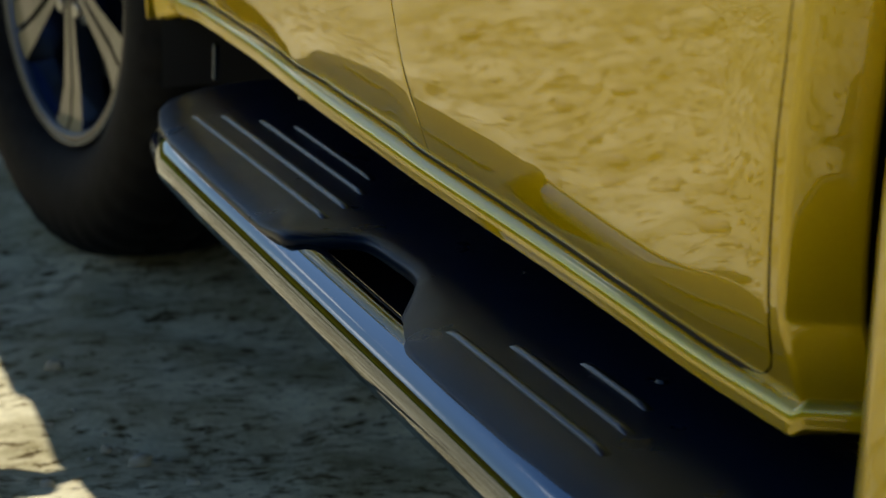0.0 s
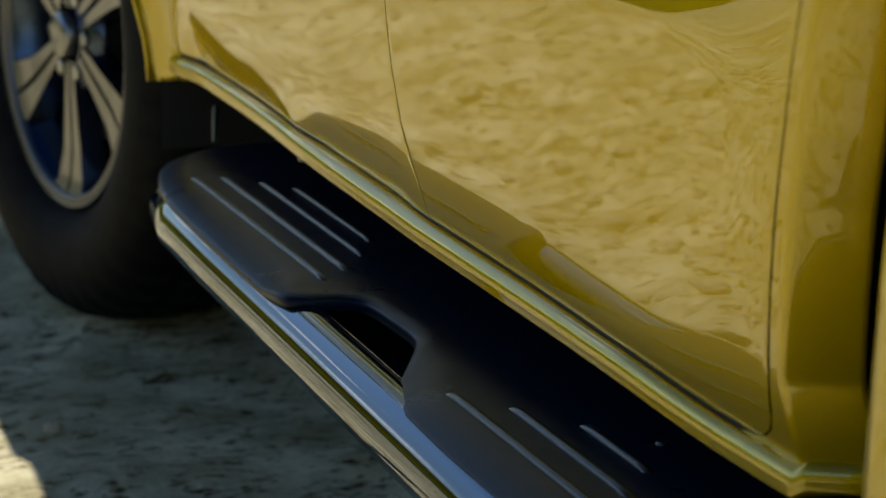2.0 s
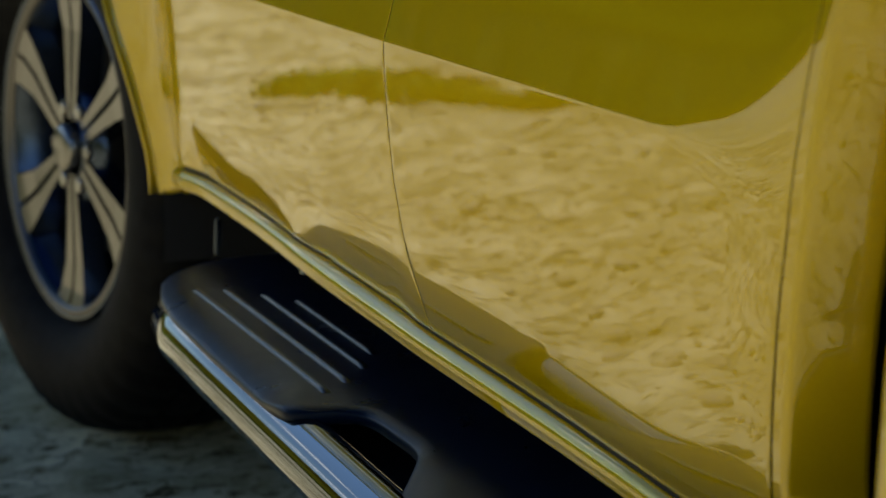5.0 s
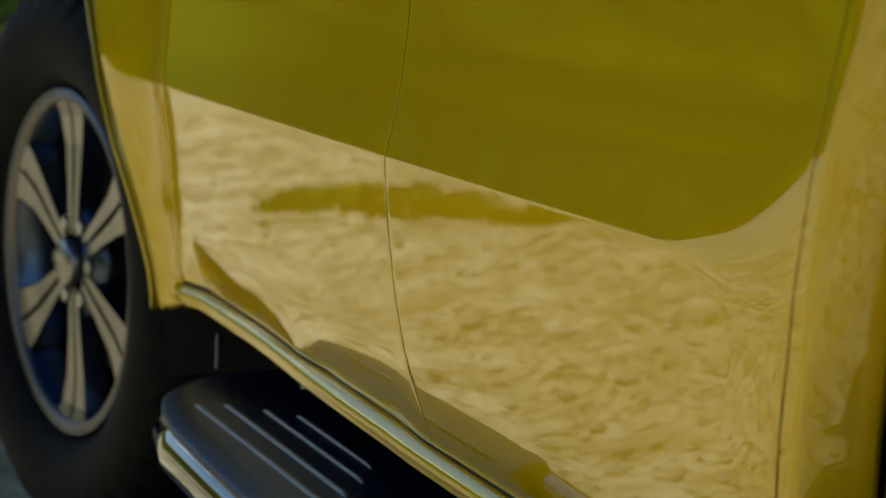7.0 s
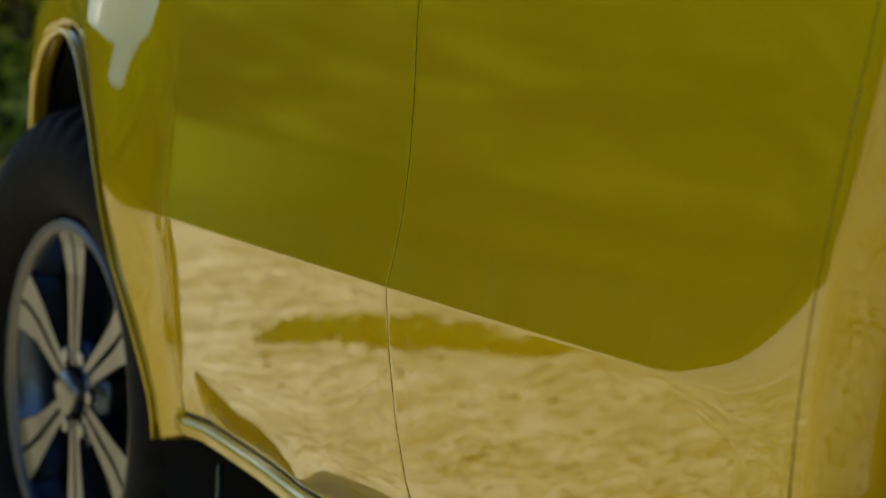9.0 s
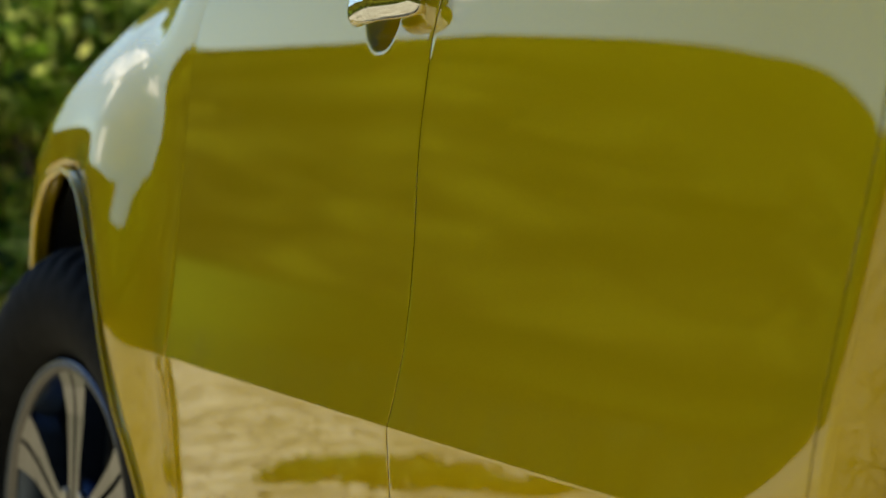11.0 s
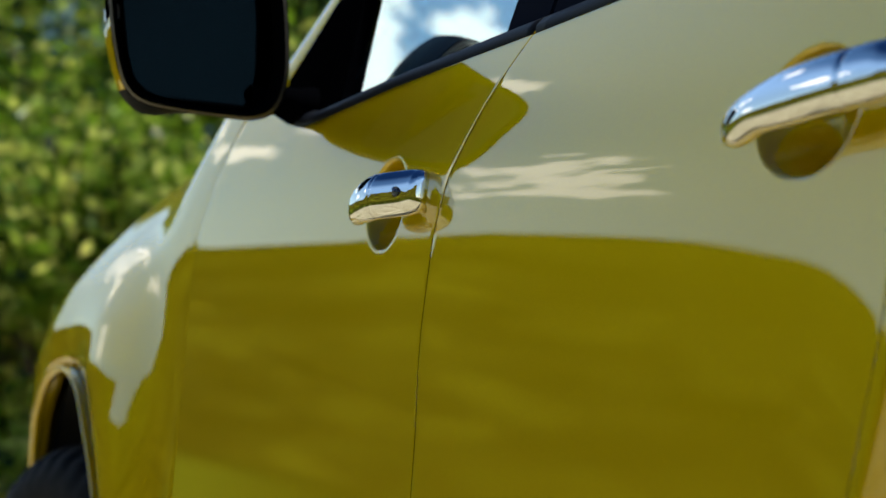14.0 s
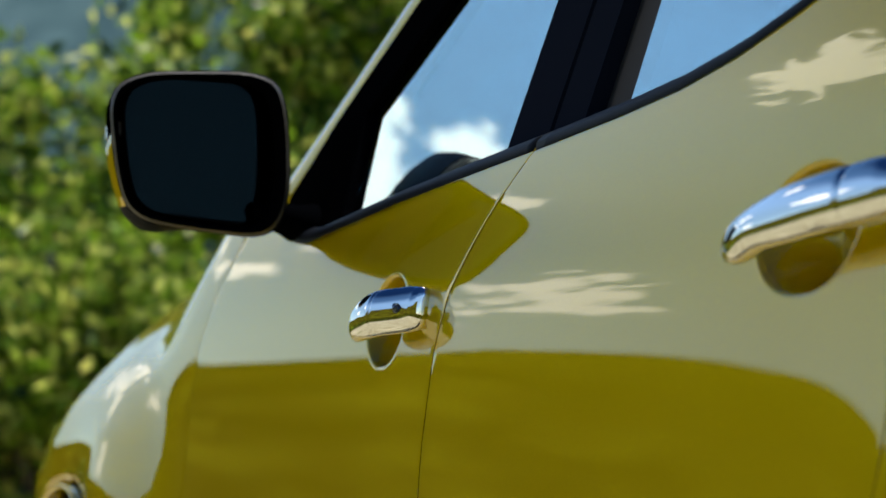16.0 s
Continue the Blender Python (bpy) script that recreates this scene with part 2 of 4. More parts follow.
def leaf_material(name, dark, mid, light):
    m, t, b = material(name, mid, 0.42)
    g = t.nodes.new("ShaderNodeNewGeometry")
    r = ramp(t, g.outputs["Random Per Island"], [(0.15, dark), (0.62, mid), (1.0, light)])
    t.links.new(r.outputs["Color"], b.inputs["Base Color"])
    tr = node(t, "ShaderNodeBsdfTranslucent")
    t.links.new(r.outputs["Color"], tr.inputs["Color"])
    mx = node(t, "ShaderNodeMixShader", Fac=0.5)
    out = t.nodes["Material Output"]
    t.links.new(b.outputs["BSDF"], mx.inputs[1])
    t.links.new(tr.outputs["BSDF"], mx.inputs[2])
    t.links.new(mx.outputs["Shader"], out.inputs["Surface"])
    return m


LEAF = leaf_material("leaves", (0.014, 0.044, 0.003), (0.29, 0.49, 0.028), (1.0, 1.0, 0.26))
GRASS = leaf_material("grass_blades", (0.035, 0.055, 0.004), (0.11, 0.15, 0.012), (0.34, 0.32, 0.06))
# patchy growth: some tufts dry and brown, some fresh
t_ = GRASS.node_tree
b_ = t_.nodes["Principled BSDF"]
r_ = b_.inputs["Base Color"].links[0].from_socket
d_ = texture(t_, 3.2, 5.0, 0.65)
s_ = ramp(t_, d_.outputs["Fac"], [(0.40, (0.5, 0.36, 0.5)), (0.5, (1.2, 1.35, 1.2)), (0.60, (3.2, 4.2, 3.0))])
m_ = t_.nodes.new("ShaderNodeMixRGB")
m_.blend_type = "MULTIPLY"
m_.inputs["Fac"].default_value = 1.0
t_.links.new(r_, m_.inputs["Color1"])
t_.links.new(s_.outputs["Color"], m_.inputs["Color2"])
t_.links.new(m_.outputs["Color"], b_.inputs["Base Color"])
BARK, t_, b_ = material("bark", (0.09, 0.07, 0.05), 0.9)
d_ = texture(t_, 12, 8.0)
r_ = ramp(t_, d_.outputs["Fac"], [(0.3, (0.04, 0.03, 0.02)), (0.7, (0.15, 0.12, 0.09))])
t_.links.new(r_.outputs["Color"], b_.inputs["Base Color"])
# distant woods; the blue of the air haze is mixed into their colour
HILL, t_, b_ = material("haze_blue_hillside", (0.08, 0.13, 0.15), 0.95, spec=0.1)
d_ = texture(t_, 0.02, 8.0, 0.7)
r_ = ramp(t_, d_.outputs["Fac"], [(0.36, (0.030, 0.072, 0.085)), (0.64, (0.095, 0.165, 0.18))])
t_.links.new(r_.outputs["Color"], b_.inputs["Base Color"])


# ---------------------------------------------------------------- mesh tools
def smooth01(a, b, v):
    k = min(1.0, max(0.0, (v - a) / (b - a)))
    return k * k * (3 - 2 * k)


def table(v, pts):
    """A smooth curve through (v, value) pairs."""
    if v <= pts[0][0]:
        return pts[0][1]
    for (a, p), (b, q) in zip(pts, pts[1:]):
        if v <= b:
            return p + (q - p) * (v - a) / (b - a)
    return pts[-1][1]


def mesh_object(name, verts, faces, mat, parent=None, label="", smooth=True):
    me = bpy.data.meshes.new(name)
    me.from_pydata([tuple(v) for v in verts], [], faces)
    me.materials.append(mat)
    if smooth:
        me.polygons.foreach_set("use_smooth", [True] * len(me.polygons))
    me.update()
    ob = new(name, me)
    if parent:
        ob.parent = parent
    return tagged(ob, label=label)


def part(name, bm, mat, parent=None, label="", smooth=False):
    me = bpy.data.meshes.new(name)
    bm.to_mesh(me)
    bm.free()
    me.materials.append(mat)
    if smooth:
        me.polygons.foreach_set("use_smooth", [True] * len(me.polygons))
    ob = new(name, me)
    if parent:
        ob.parent = parent
    return tagged(ob, label=label)


def grid_faces(nu, nv, closed_u=False, closed_v=False):
    out = []
    for i in range(nu if closed_u else nu - 1):
        for j in range(nv if closed_v else nv - 1):
            a, b = i * nv + j, i * nv + (j + 1) % nv
            c, d = ((i + 1) % nu) * nv + (j + 1) % nv, ((i + 1) % nu) * nv + j
            out.append((a, d, c, b))
    return out


def thicken(ob, thick):
    """Thickness towards the car's inside."""
    nx = sum(p.normal.x * p.area for p in ob.data.polygons)
    m = ob.modifiers.new("solidify", "SOLIDIFY")
    m.thickness, m.offset = thick, (1 if nx > 0 else -1)
    return ob


def add_bevel(ob, width, segments=2, angle=35):
    m = ob.modifiers.new("bevel", "BEVEL")
    m.width, m.segments, m.limit_method, m.angle_limit = width, segments, "ANGLE", radians(angle)
    return ob


def box(name, size, at, mat, parent=None, label="", bev=0.0, turn=(0, 0, 0)):
    bm = bmesh.new()
    bmesh.ops.create_cube(bm, size=1.0, matrix=Matrix.Diagonal((*size, 1)))
    ob = part(name, bm, mat, parent, label)
    ob.matrix_local = pose(*at, *turn)
    if bev:
        add_bevel(ob, bev)
    return ob


def sweep(name, path, section, mat, parent=None, label="", caps=True):
    """section(k, i) gives the ring of points at path point i."""
    rings = [section(i, p) for i, p in enumerate(path)]
    nv = len(rings[0])
    verts = [v for ring in rings for v in ring]
    faces = grid_faces(len(rings), nv, closed_v=True)
    if caps:
        faces += [tuple(range(nv)), tuple((len(rings) - 1) * nv + j for j in range(nv))[::-1]]
    return mesh_object(name, verts, faces, mat, parent, label)


def tube_along(name, path, radius, mat, parent=None, label="", n=20):
    pts = [Vector(p) for p in path]

    def ring(i, p):
        a, b = pts[max(0, i - 1)], pts[min(len(pts) - 1, i + 1)]
        d = (b - a).normalized()
        side = d.cross(Vector((0, 0, 1)))
        side = side.normalized() if side.length > 1e-4 else Vector((1, 0, 0))
        up = side.cross(d)
        r = radius(i) if callable(radius) else radius
        return [pts[i] + r * (math.cos(q) * side + math.sin(q) * up) for q in (2 * math.pi * k / n for k in range(n))]
    return sweep(name, pts, ring, mat, parent, label)


def empty(name, label, category, kind="", group=""):
    return tagged(new(name), label, category, group, kind)


def rounded(points, radius, steps=5):
    """The closed outline with its corners rounded; radius may be a list."""
    out, n = [], len(points)
    for i, p in enumerate(points):
        r = radius[i] if isinstance(radius, (list, tuple)) else radius
        p, a, b = Vector(p), Vector(points[i - 1]), Vector(points[(i + 1) % n])
        if r <= 0:
            out.append(tuple(p))
            continue
        u = (a - p).normalized() * min(r, (a - p).length * 0.49)
        v = (b - p).normalized() * min(r, (b - p).length * 0.49)
        for k in range(steps + 1):
            s = k / steps
            out.append(tuple((1 - s) ** 2 * (p + u) + 2 * s * (1 - s) * p + s * s * (p + v)))
    return out


# ---------------------------------------------------------------- ground
def spread(lo, hi, step, far, grow=1.35):
    v = list(np.arange(lo, hi + step / 2, step))
    s, a = step, v[0]
    front = []
    while a > -far:
        s *= grow
        a -= s
        front.append(a)
    s, b = step, v[-1]
    back = []
    while b < far:
        s *= grow
        b += s
        back.append(b)
    return front[::-1] + v + back


def ground_height(x, y):
    near = max(abs(x + 1.0) / 14.0, abs(y - 1.0) / 16.0)
    k = max(0.0, 1.0 - near)
    p = Vector((x, y, 0))
    h = 0.030 * noise.noise(p * 1.7) + 0.022 * noise.noise(p * 4.1) + 0.010 * noise.noise(p * 9.3) + 0.005 * noise.noise(p * 15.0) + 0.003 * noise.noise(p * 27.0)
    r = noise.noise(p * 3.3 + Vector((7, 3, 0)))
    h += 0.03 * max(0.0, r - 0.25)
    flat = 1.0 - 0.75 * smooth01(0.5, 0.0, math.hypot((x - 0.1) / 0.5, (y + 0.03) / 0.6))
    return h * k * flat - 0.006


def meadow_amount(x, y):
    # bare soil round the car, a tuft of grass beyond the bonnet, meadow further off
    d = math.hypot((x + 0.6) / 7.6, (y - 0.4) / 7.2)
    m = smooth01(0.82, 1.12, d)
    u, v = -0.6 * (x + 1.0) - 0.8 * (y - 1.77), 0.8 * (x + 1.0) - 0.6 * (y - 1.77)
    edge = 0.55 * noise.noise(Vector((x * 3.4, y * 3.4, 2.0))) + 0.4 * noise.noise(Vector((x * 11.0, y * 11.0, 5.0)))
    m = max(m, 0.68 * smooth01(1.0, 0.3, math.hypot(u / 0.78, v / 0.25) - edge))
    return m


xs, ys = spread(-3.6, 1.2, 0.03, 3000, 1.2), spread(-2.6, 5.5, 0.03, 3000, 1.2)
verts = [(x, y, ground_height(x, y)) for x in xs for y in ys]
ground = mesh_object("ground", verts, grid_faces(len(xs), len(ys)), SOIL)
tagged(ground, "pale dry stony soil turning into green meadow", "ground", kind="structure")


def lush_amount(x, y):
    # a stretch of brighter grass out on the meadow
    d, az = math.hypot(x, y), math.degrees(math.atan2(x, y))
    return smooth01(7.0, 12.0, d) * smooth01(260.0, 90.0, d) * smooth01(-16.5, -13.5, az) * smooth01(-8.0, -11.5, az)


l_ = ground.data.attributes.new("lush", "FLOAT", "POINT")
l_.data.foreach_set("value", [lush_amount(x, y) for x, y, z in verts])
a_ = ground.data.attributes.new("meadow", "FLOAT", "POINT")
a_.data.foreach_set("value", [meadow_amount(x, y) for x, y, z in verts])


def scatter_stones():
    rng = np.random.default_rng(5)
    bm = bmesh.new()
    bmesh.ops.create_icosphere(bm, subdivisions=1, radius=1.0)
    base = np.array([v.co for v in bm.verts])
    tri = [tuple(v.index for v in f.verts) for f in bm.faces]
    bm.free()
    vs, fs = [], []
    for i in range(4600):
        x, y = rng.uniform(-5, -0.1), rng.uniform(-3.0, 6.5)
        r = 0.004 + 0.015 * rng.random() ** 5
        if i >= 3600:
            x, y, r = rng.uniform(-2.2, -0.25), rng.uniform(-1.6, 3.2), 0.006 + 0.016 * rng.random() ** 4
        if math.hypot(x, y) < 0.5 or math.hypot(x - EYE[0], y - EYE[1]) < 0.4:
            continue
        q = base * (1 + 0.35 * np.array([noise.noise(Vector(b) * 1.6 + Vector((i, 0, 0))) for b in base]))[:, None]
        q = q * np.array([rng.uniform(0.8, 1.5), rng.uniform(0.8, 1.4), rng.uniform(0.45, 0.8)]) * r
        k = rng.uniform(0, 6.28)
        q = q @ np.array([[math.cos(k), math.sin(k), 0], [-math.sin(k), math.cos(k), 0], [0, 0, 1]])
        n0 = len(vs)
        vs += [tuple(p) for p in q + np.array([x, y, ground_height(x, y) + r * 0.15])]
        fs += [tuple(n0 + j for j in f) for f in tri]
    ob = mesh_object("loose_stones", vs, fs, STONE)
    tagged(ob, "pale loose stones and clods on dry soil", "stones", kind="stuff")


scatter_stones()


def blades(name, count, place, height, seed, label):
    rng = np.random.default_rng(seed)
    vs, fs = [], []
    for i in range(count):
        x, y = place(rng)
        if meadow_amount(x, y) < 0.35 + 0.3 * rng.random() or (height > 0.1 and math.hypot(x + 1.0, y - 1.5) < 1.5):
            continue
        h = height * rng.uniform(0.5, 1.3)
        k, lean = rng.uniform(0, 6.28), rng.uniform(0.1, 0.6) * h
        w = 0.004 + 0.05 * h * 0.3
        z = ground_height(x, y)
        dx, dy = math.cos(k), math.sin(k)
        n0 = len(vs)
        vs += [(x - dy * w, y + dx * w, z - 0.01), (x + dy * w, y - dx * w, z - 0.01),
               (x + dx * lean * 0.4 + dy * w * 0.7, y + dy * lean * 0.4 - dx * w * 0.7, z + h * 0.6),
               (x + dx * lean * 0.4 - dy * w * 0.7, y + dy * lean * 0.4 + dx * w * 0.7, z + h * 0.6),
               (x + dx * lean, y + dy * lean, z + h)]
        fs += [(n0, n0 + 1, n0 + 2, n0 + 3), (n0 + 3, n0 + 2, n0 + 4)]
    ob = mesh_object(name, vs, fs, GRASS)
    tagged(ob, label, "grass", kind="stuff")


blades("meadow_grass", 26000, lambda g: (g.uniform(-16, 7), g.uniform(-6, 22)), 0.16, 11, "fresh green meadow grass round the bare soil")


def in_strip(g):
    u, v = g.normal(0.05, 0.30), g.normal(0.0, 0.07)
    return -1.0 - 0.6 * u + 0.8 * v, 1.77 - 0.8 * u - 0.6 * v


blades("grass_tuft", 6000, in_strip, 0.040, 12, "low green tuft of grass on bare soil")

# ---------------------------------------------------------------- the car's left flank
TRUCK = empty("pickup_truck", "metallic yellow double-cab pickup truck parked on pale soil", "pickup truck")

# lean of the door's skin at each height: above 0 it faces up
LEAN = [(0.36, -0.6), (0.434, -0.40), (0.446, -0.20), (0.462, -0.155), (0.50, -0.14), (0.54, -0.13), (0.60, -0.115), (0.6835, -0.095),
        (0.6865, 0.12), (0.72, 0.10), (0.85, 0.095), (0.98, 0.09), (1.03, 0.10), (1.06, 0.14), (1.10, 0.22), (1.15, 0.34), (1.20, 0.45), (1.30, 0.58), (1.5, 0.70)]


def lean_at(z):
    """The lean, its corners rounded above the crease."""
    r = 0.028 * smooth01(0.72, 0.80, z)
    return sum(table(z + r * k / 4, LEAN) for k in range(-4, 5)) / 9


PROFILE = []
x_, z_ = 0.0, 0.36
while z_ < 1.45:
    PROFILE.append((z_, x_))
    x_ += 0.001 * math.tan(lean_at(z_ + 0.0005))
    z_ += 0.001
X_CREASE = table(0.685, PROFILE)
PROFILE = [(z, x - X_CREASE - 0.028) for z, x in PROFILE]
P_Z0 = PROFILE[0][0]


def door_skin(z):
    k = min(len(PROFILE) - 2.001, max(0.0, (z - P_Z0) / 0.001))
    i = int(k)
    return PROFILE[i][1] + (PROFILE[i + 1][1] - PROFILE[i][1]) * (k - i)


FENDER = [(0.36, -0.028), (0.43, -0.034), (0.50, -0.046), (0.60, -0.058), (0.74, -0.058), (0.82, -0.054), (0.90, -0.042), (0.95, -0.022), (0.995, 0.008), (1.03, 0.042), (1.066, 0.080), (1.115, 0.140), (1.15, 0.19), (1.2, 0.28)]


HANDLE_CUPS = [(-1.319, 1.061, 0.056), (-2.152, 1.083, 0.070)]


def crease(y):
    """Height of the crease; it climbs and fades towards the rear edge of the rear door."""
    return 0.692 - 0.0085 * (y + 1.44) + 0.11 * smooth01(-2.11, -2.33, y) ** 1.3


def turn_in(y, z):
    """How far the lowest part of the doors turns in above the sill."""
    if z > 0.505:
        return 0.0
    turn = (0.06 * smooth01(-1.95, -1.60, y) + 0.06 * smooth01(-1.44, -1.34, y)) * smooth01(-1.02, -1.14, y)
    return turn * (max(0.0, 0.505 - z) ** 2 / 0.03 if z > 0.49 else 0.0075 + 0.49 - z)


def flank(y, z):
    """The outer face of the car's side without its handle cups: x at (y, z)."""
    c = crease(y)
    zc = 0.40 + (z - 0.40) * 0.285 / (c - 0.40) if z < c else 0.685 + (z - c) * 0.415 / (1.10 - c) if z < 1.10 else z
    if y > -0.545:
        zc = max(zc, 0.452)
    soft = 0.05 * smooth01(-2.00, -2.24, y)
    x = (sum(door_skin(zc + soft * k / 6) for k in range(-6, 7)) / 13 if soft > 1e-4 else door_skin(zc)) + 0.008 * (y + 1.5) ** 2
    if z < 0.545:
        tuck = 0.16 * smooth01(-1.20, -0.82, y) * smooth01(-0.53, -0.62, y)
        x += tuck * (max(0.0, 0.545 - z) ** 2 / 0.13 if z > 0.48 else 0.0325 + 0.48 - z)
    x += turn_in(y, z)
    if z < 0.54:
        x += 0.025 * smooth01(-1.95, -2.10, y) * (max(0.0, 0.54 - z) ** 2 / 0.10 if z > 0.49 else 0.025 + 0.49 - z)
    k = smooth01(0.70, 0.92, z)
    w = smooth01(-0.525 - 0.055 * k, -0.375 + 0.145 * k, y)
    if w > 0:
        f = max(0.0, y - 0.05)
        lift = table(-y, [(-0.3, 0.02), (0.0, 0.03), (0.18, 0.045), (0.34, 0.065), (0.43, 0.085), (0.54, 0.11)]) * smooth01(0.90, 1.16, z)
        x = x * (1 - w) + w * (table(z - lift, FENDER) + 0.10 * f + 0.25 * f * f)
    return x


def skin(y, z):
    x = flank(y, z)
    for cy, cz, cr in HANDLE_CUPS:
        r = math.hypot((y - cy) / cr, (z - cz) / 0.042)
        if r < 1.0:
            x += 0.050 * (1 - smooth01(0.66, 1.0, r))
    return x


def panel(name, front, back, bottom, top, mat, parent, label="", rows=None, cols=150, gap=0.0012, thick=0.012, dense=None):
    """A pressed body panel between two seams (y at z), a lower edge and an upper edge (z at y), with turned-in edges."""
    heights = rows or ([0.0, 0.004, 0.012] + [0.03 + 0.94 * k / 30 for k in range(31)] + [0.988, 0.996, 1.0])
    verts, nu = [], 0
    edge_in = {0: 0.010, 1: 0.00004, 2: 0.0}
    share = [(k + 1) / (cols + 1) for k in range(cols)]
    if dense:
        f, b = front(1.06), back(1.06)
        a0, a1 = (f - dense[0]) / (f - b), min(1.0, (f - dense[1]) / (f - b))
        n1 = int(cols * 0.5)
        n0 = int((cols - n1) * a0 / (a0 + 1 - a1 + 1e-6))
        n2 = cols - n1 - n0
        share = [a0 * (k + 1) / (n0 + 1) for k in range(n0)] + [a0 + (a1 - a0) * k / (n1 - 1) for k in range(n1)] + [a1 + (1 - a1) * (k + 1) / (n2 + 1) for k in range(n2)]
    spots = [0.0, 0.0001, 0.0004] + [None] * cols + [-0.0004, -0.0001, 0.0]
    for hi, s in enumerate(heights):
        line = []
        for ci, sp in enumerate(spots):
            y = (front(0.7) + back(0.7)) / 2
            z = 0.7
            for _ in range(5):
                if isinstance(s, float) and s < 2:
                    z = bottom(y) + s * (top(y) - bottom(y))
                else:
                    z = s(y)
                f, b = front(z) - gap * (0.5 if front is seam_front else 1.0), back(z) + gap * (1.6 - 0.8 * smooth01(0.50, 0.75, z) if back is seam_rear else 1.0)
                if ci < 3:
                    y = f - sp
                elif ci >= len(spots) - 3:
                    y = b - sp
                else:
                    y = f + (b - f) * share[ci - 3]
            x = skin(y, z)
            push = 0.0
            e = min(ci, len(spots) - 1 - ci)
            push = max(push, edge_in.get(e, 0.0))
            r = hi
            push = max(push, edge_in.get(r, 0.0))
            line.append((x + push, y, z))
        verts += line
        nu += 1
    ob = mesh_object(name, verts, grid_faces(nu, len(spots)), mat, parent, label)
    return thicken(ob, thick)


def seam_b(z):
    return table(z, [(0.40, -1.472), (0.437, -1.465), (0.463, -1.457), (0.514, -1.435), (0.566, -1.426), (0.625, -1.428), (0.688, -1.438), (0.70, -1.443), (0.727, -1.454), (0.762, -1.465),
                     (0.806, -1.469), (0.855, -1.466), (0.916, -1.457), (0.951, -1.456), (1.029, -1.466), (1.078, -1.487), (1.136, -1.540), (1.188, -1.597), (1.25, -1.67)])


def seam_front(z):
    return table(z, [(0.40, -0.535), (0.47, -0.532), (0.54, -0.546), (0.62, -0.562), (0.74, -0.570), (0.85, -0.572), (0.95, -0.572), (1.02, -0.576), (1.07, -0.595), (1.136, -0.636), (1.18, -0.668), (1.21, -0.680)])


def seam_rear(z):
    return table(z, [(0.40, -2.085), (0.4245, -2.085), (0.4255, -2.106), (0.429, -2.122), (0.436, -2.136), (0.446, -2.144), (0.462, -2.148), (0.48, -2.153), (0.522, -2.164), (0.60, -2.186), (0.65, -2.203), (0.73, -2.228), (0.78, -2.243), (0.836, -2.257),
                     (0.895, -2.270), (0.94, -2.280), (1.0, -2.288), (1.1, -2.30), (1.4, -2.36)])


def belt(y):
    return table(-y, [(0.60, 1.196), (0.72, 1.194), (0.82, 1.184), (0.90, 1.166), (0.96, 1.160), (1.24, 1.177), (1.47, 1.187), (1.62, 1.193), (1.775, 1.201), (1.874, 1.209), (1.955, 1.222), (2.02, 1.240), (2.10, 1.268), (2.25, 1.33), (2.5, 1.44)])


def door_bottom(y):
    return table(-y, [(0.5, 0.446), (0.75, 0.446), (1.0, 0.445), (1.2, 0.442), (1.46, 0.437), (1.79, 0.435), (1.92, 0.432), (2.05, 0.425), (2.3, 0.424)])


def creased_rows():
    rows = [lambda y, k=k: door_bottom(y) + (crease(y) - 0.0035 - door_bottom(y)) * k for k in (0.0, 0.008, 0.02, 0.05, 0.08, 0.12, 0.16, 0.2, 0.26, 0.33, 0.42, 0.52, 0.60, 0.68, 0.76, 0.82, 0.86, 0.90, 0.925, 0.95, 0.975, 1.0)]
    rows += [lambda y, d=d: crease(y) + d for d in (-0.002, -0.001, 0.0, 0.001, 0.002, 0.0035)]
    low = lambda y: crease(y) + 0.0035
    rows += [lambda y, k=k: low(y) + (1.005 - low(y)) * k / 40 for k in range(1, 41)]
    rows += [lambda y, k=k: 1.005 + (min(1.135, belt(y) - 0.02) - 1.005) * k / 56 for k in range(1, 57)]
    rows += [lambda y, k=k: min(1.135, belt(y) - 0.02) + (belt(y) - min(1.135, belt(y) - 0.02)) * k / 14 for k in range(1, 15)]
    return rows


front_door = panel("front_door", seam_front, seam_b, door_bottom, belt, PAINT, TRUCK, "glossy yellow front door with a sharp crease", creased_rows(), dense=(-1.255, -1.410), thick=0.003)
rear_door = panel("rear_door", seam_b, seam_rear, door_bottom, belt, PAINT, TRUCK, "glossy yellow rear door with a sharp crease", creased_rows(), dense=(-2.075, -2.230), thick=0.003)


def seal(name, seam, z0, z1, wide):
    """Black rubber seal that closes the gap behind a seam."""
    verts = []
    for i in range(121):
        z = z0 + (z1 - z0) * (i / 120) ** 1.5
        y = seam(z)
        x = flank(y, z) + 0.0003
        verts += [(x, y + wide, z), (x, y - wide, z)]
    thicken(mesh_object(name, verts, grid_faces(121, 2), SEAM, TRUCK, "dark seal in the door gap"), 0.004)


seal("door_seal", seam_b, 0.44, 1.18, 0.0013)
seal("door_seal", seam_rear, 0.4265, 1.18, 0.0030)
seal("door_seal", seam_front, 0.45, 1.13, 0.0008)

HUB = Vector((-0.03, -0.03, 0.40))
ARCH_R = 0.49
ARCH_W = 0.82
ARCH_C = (-0.05, 0.405)


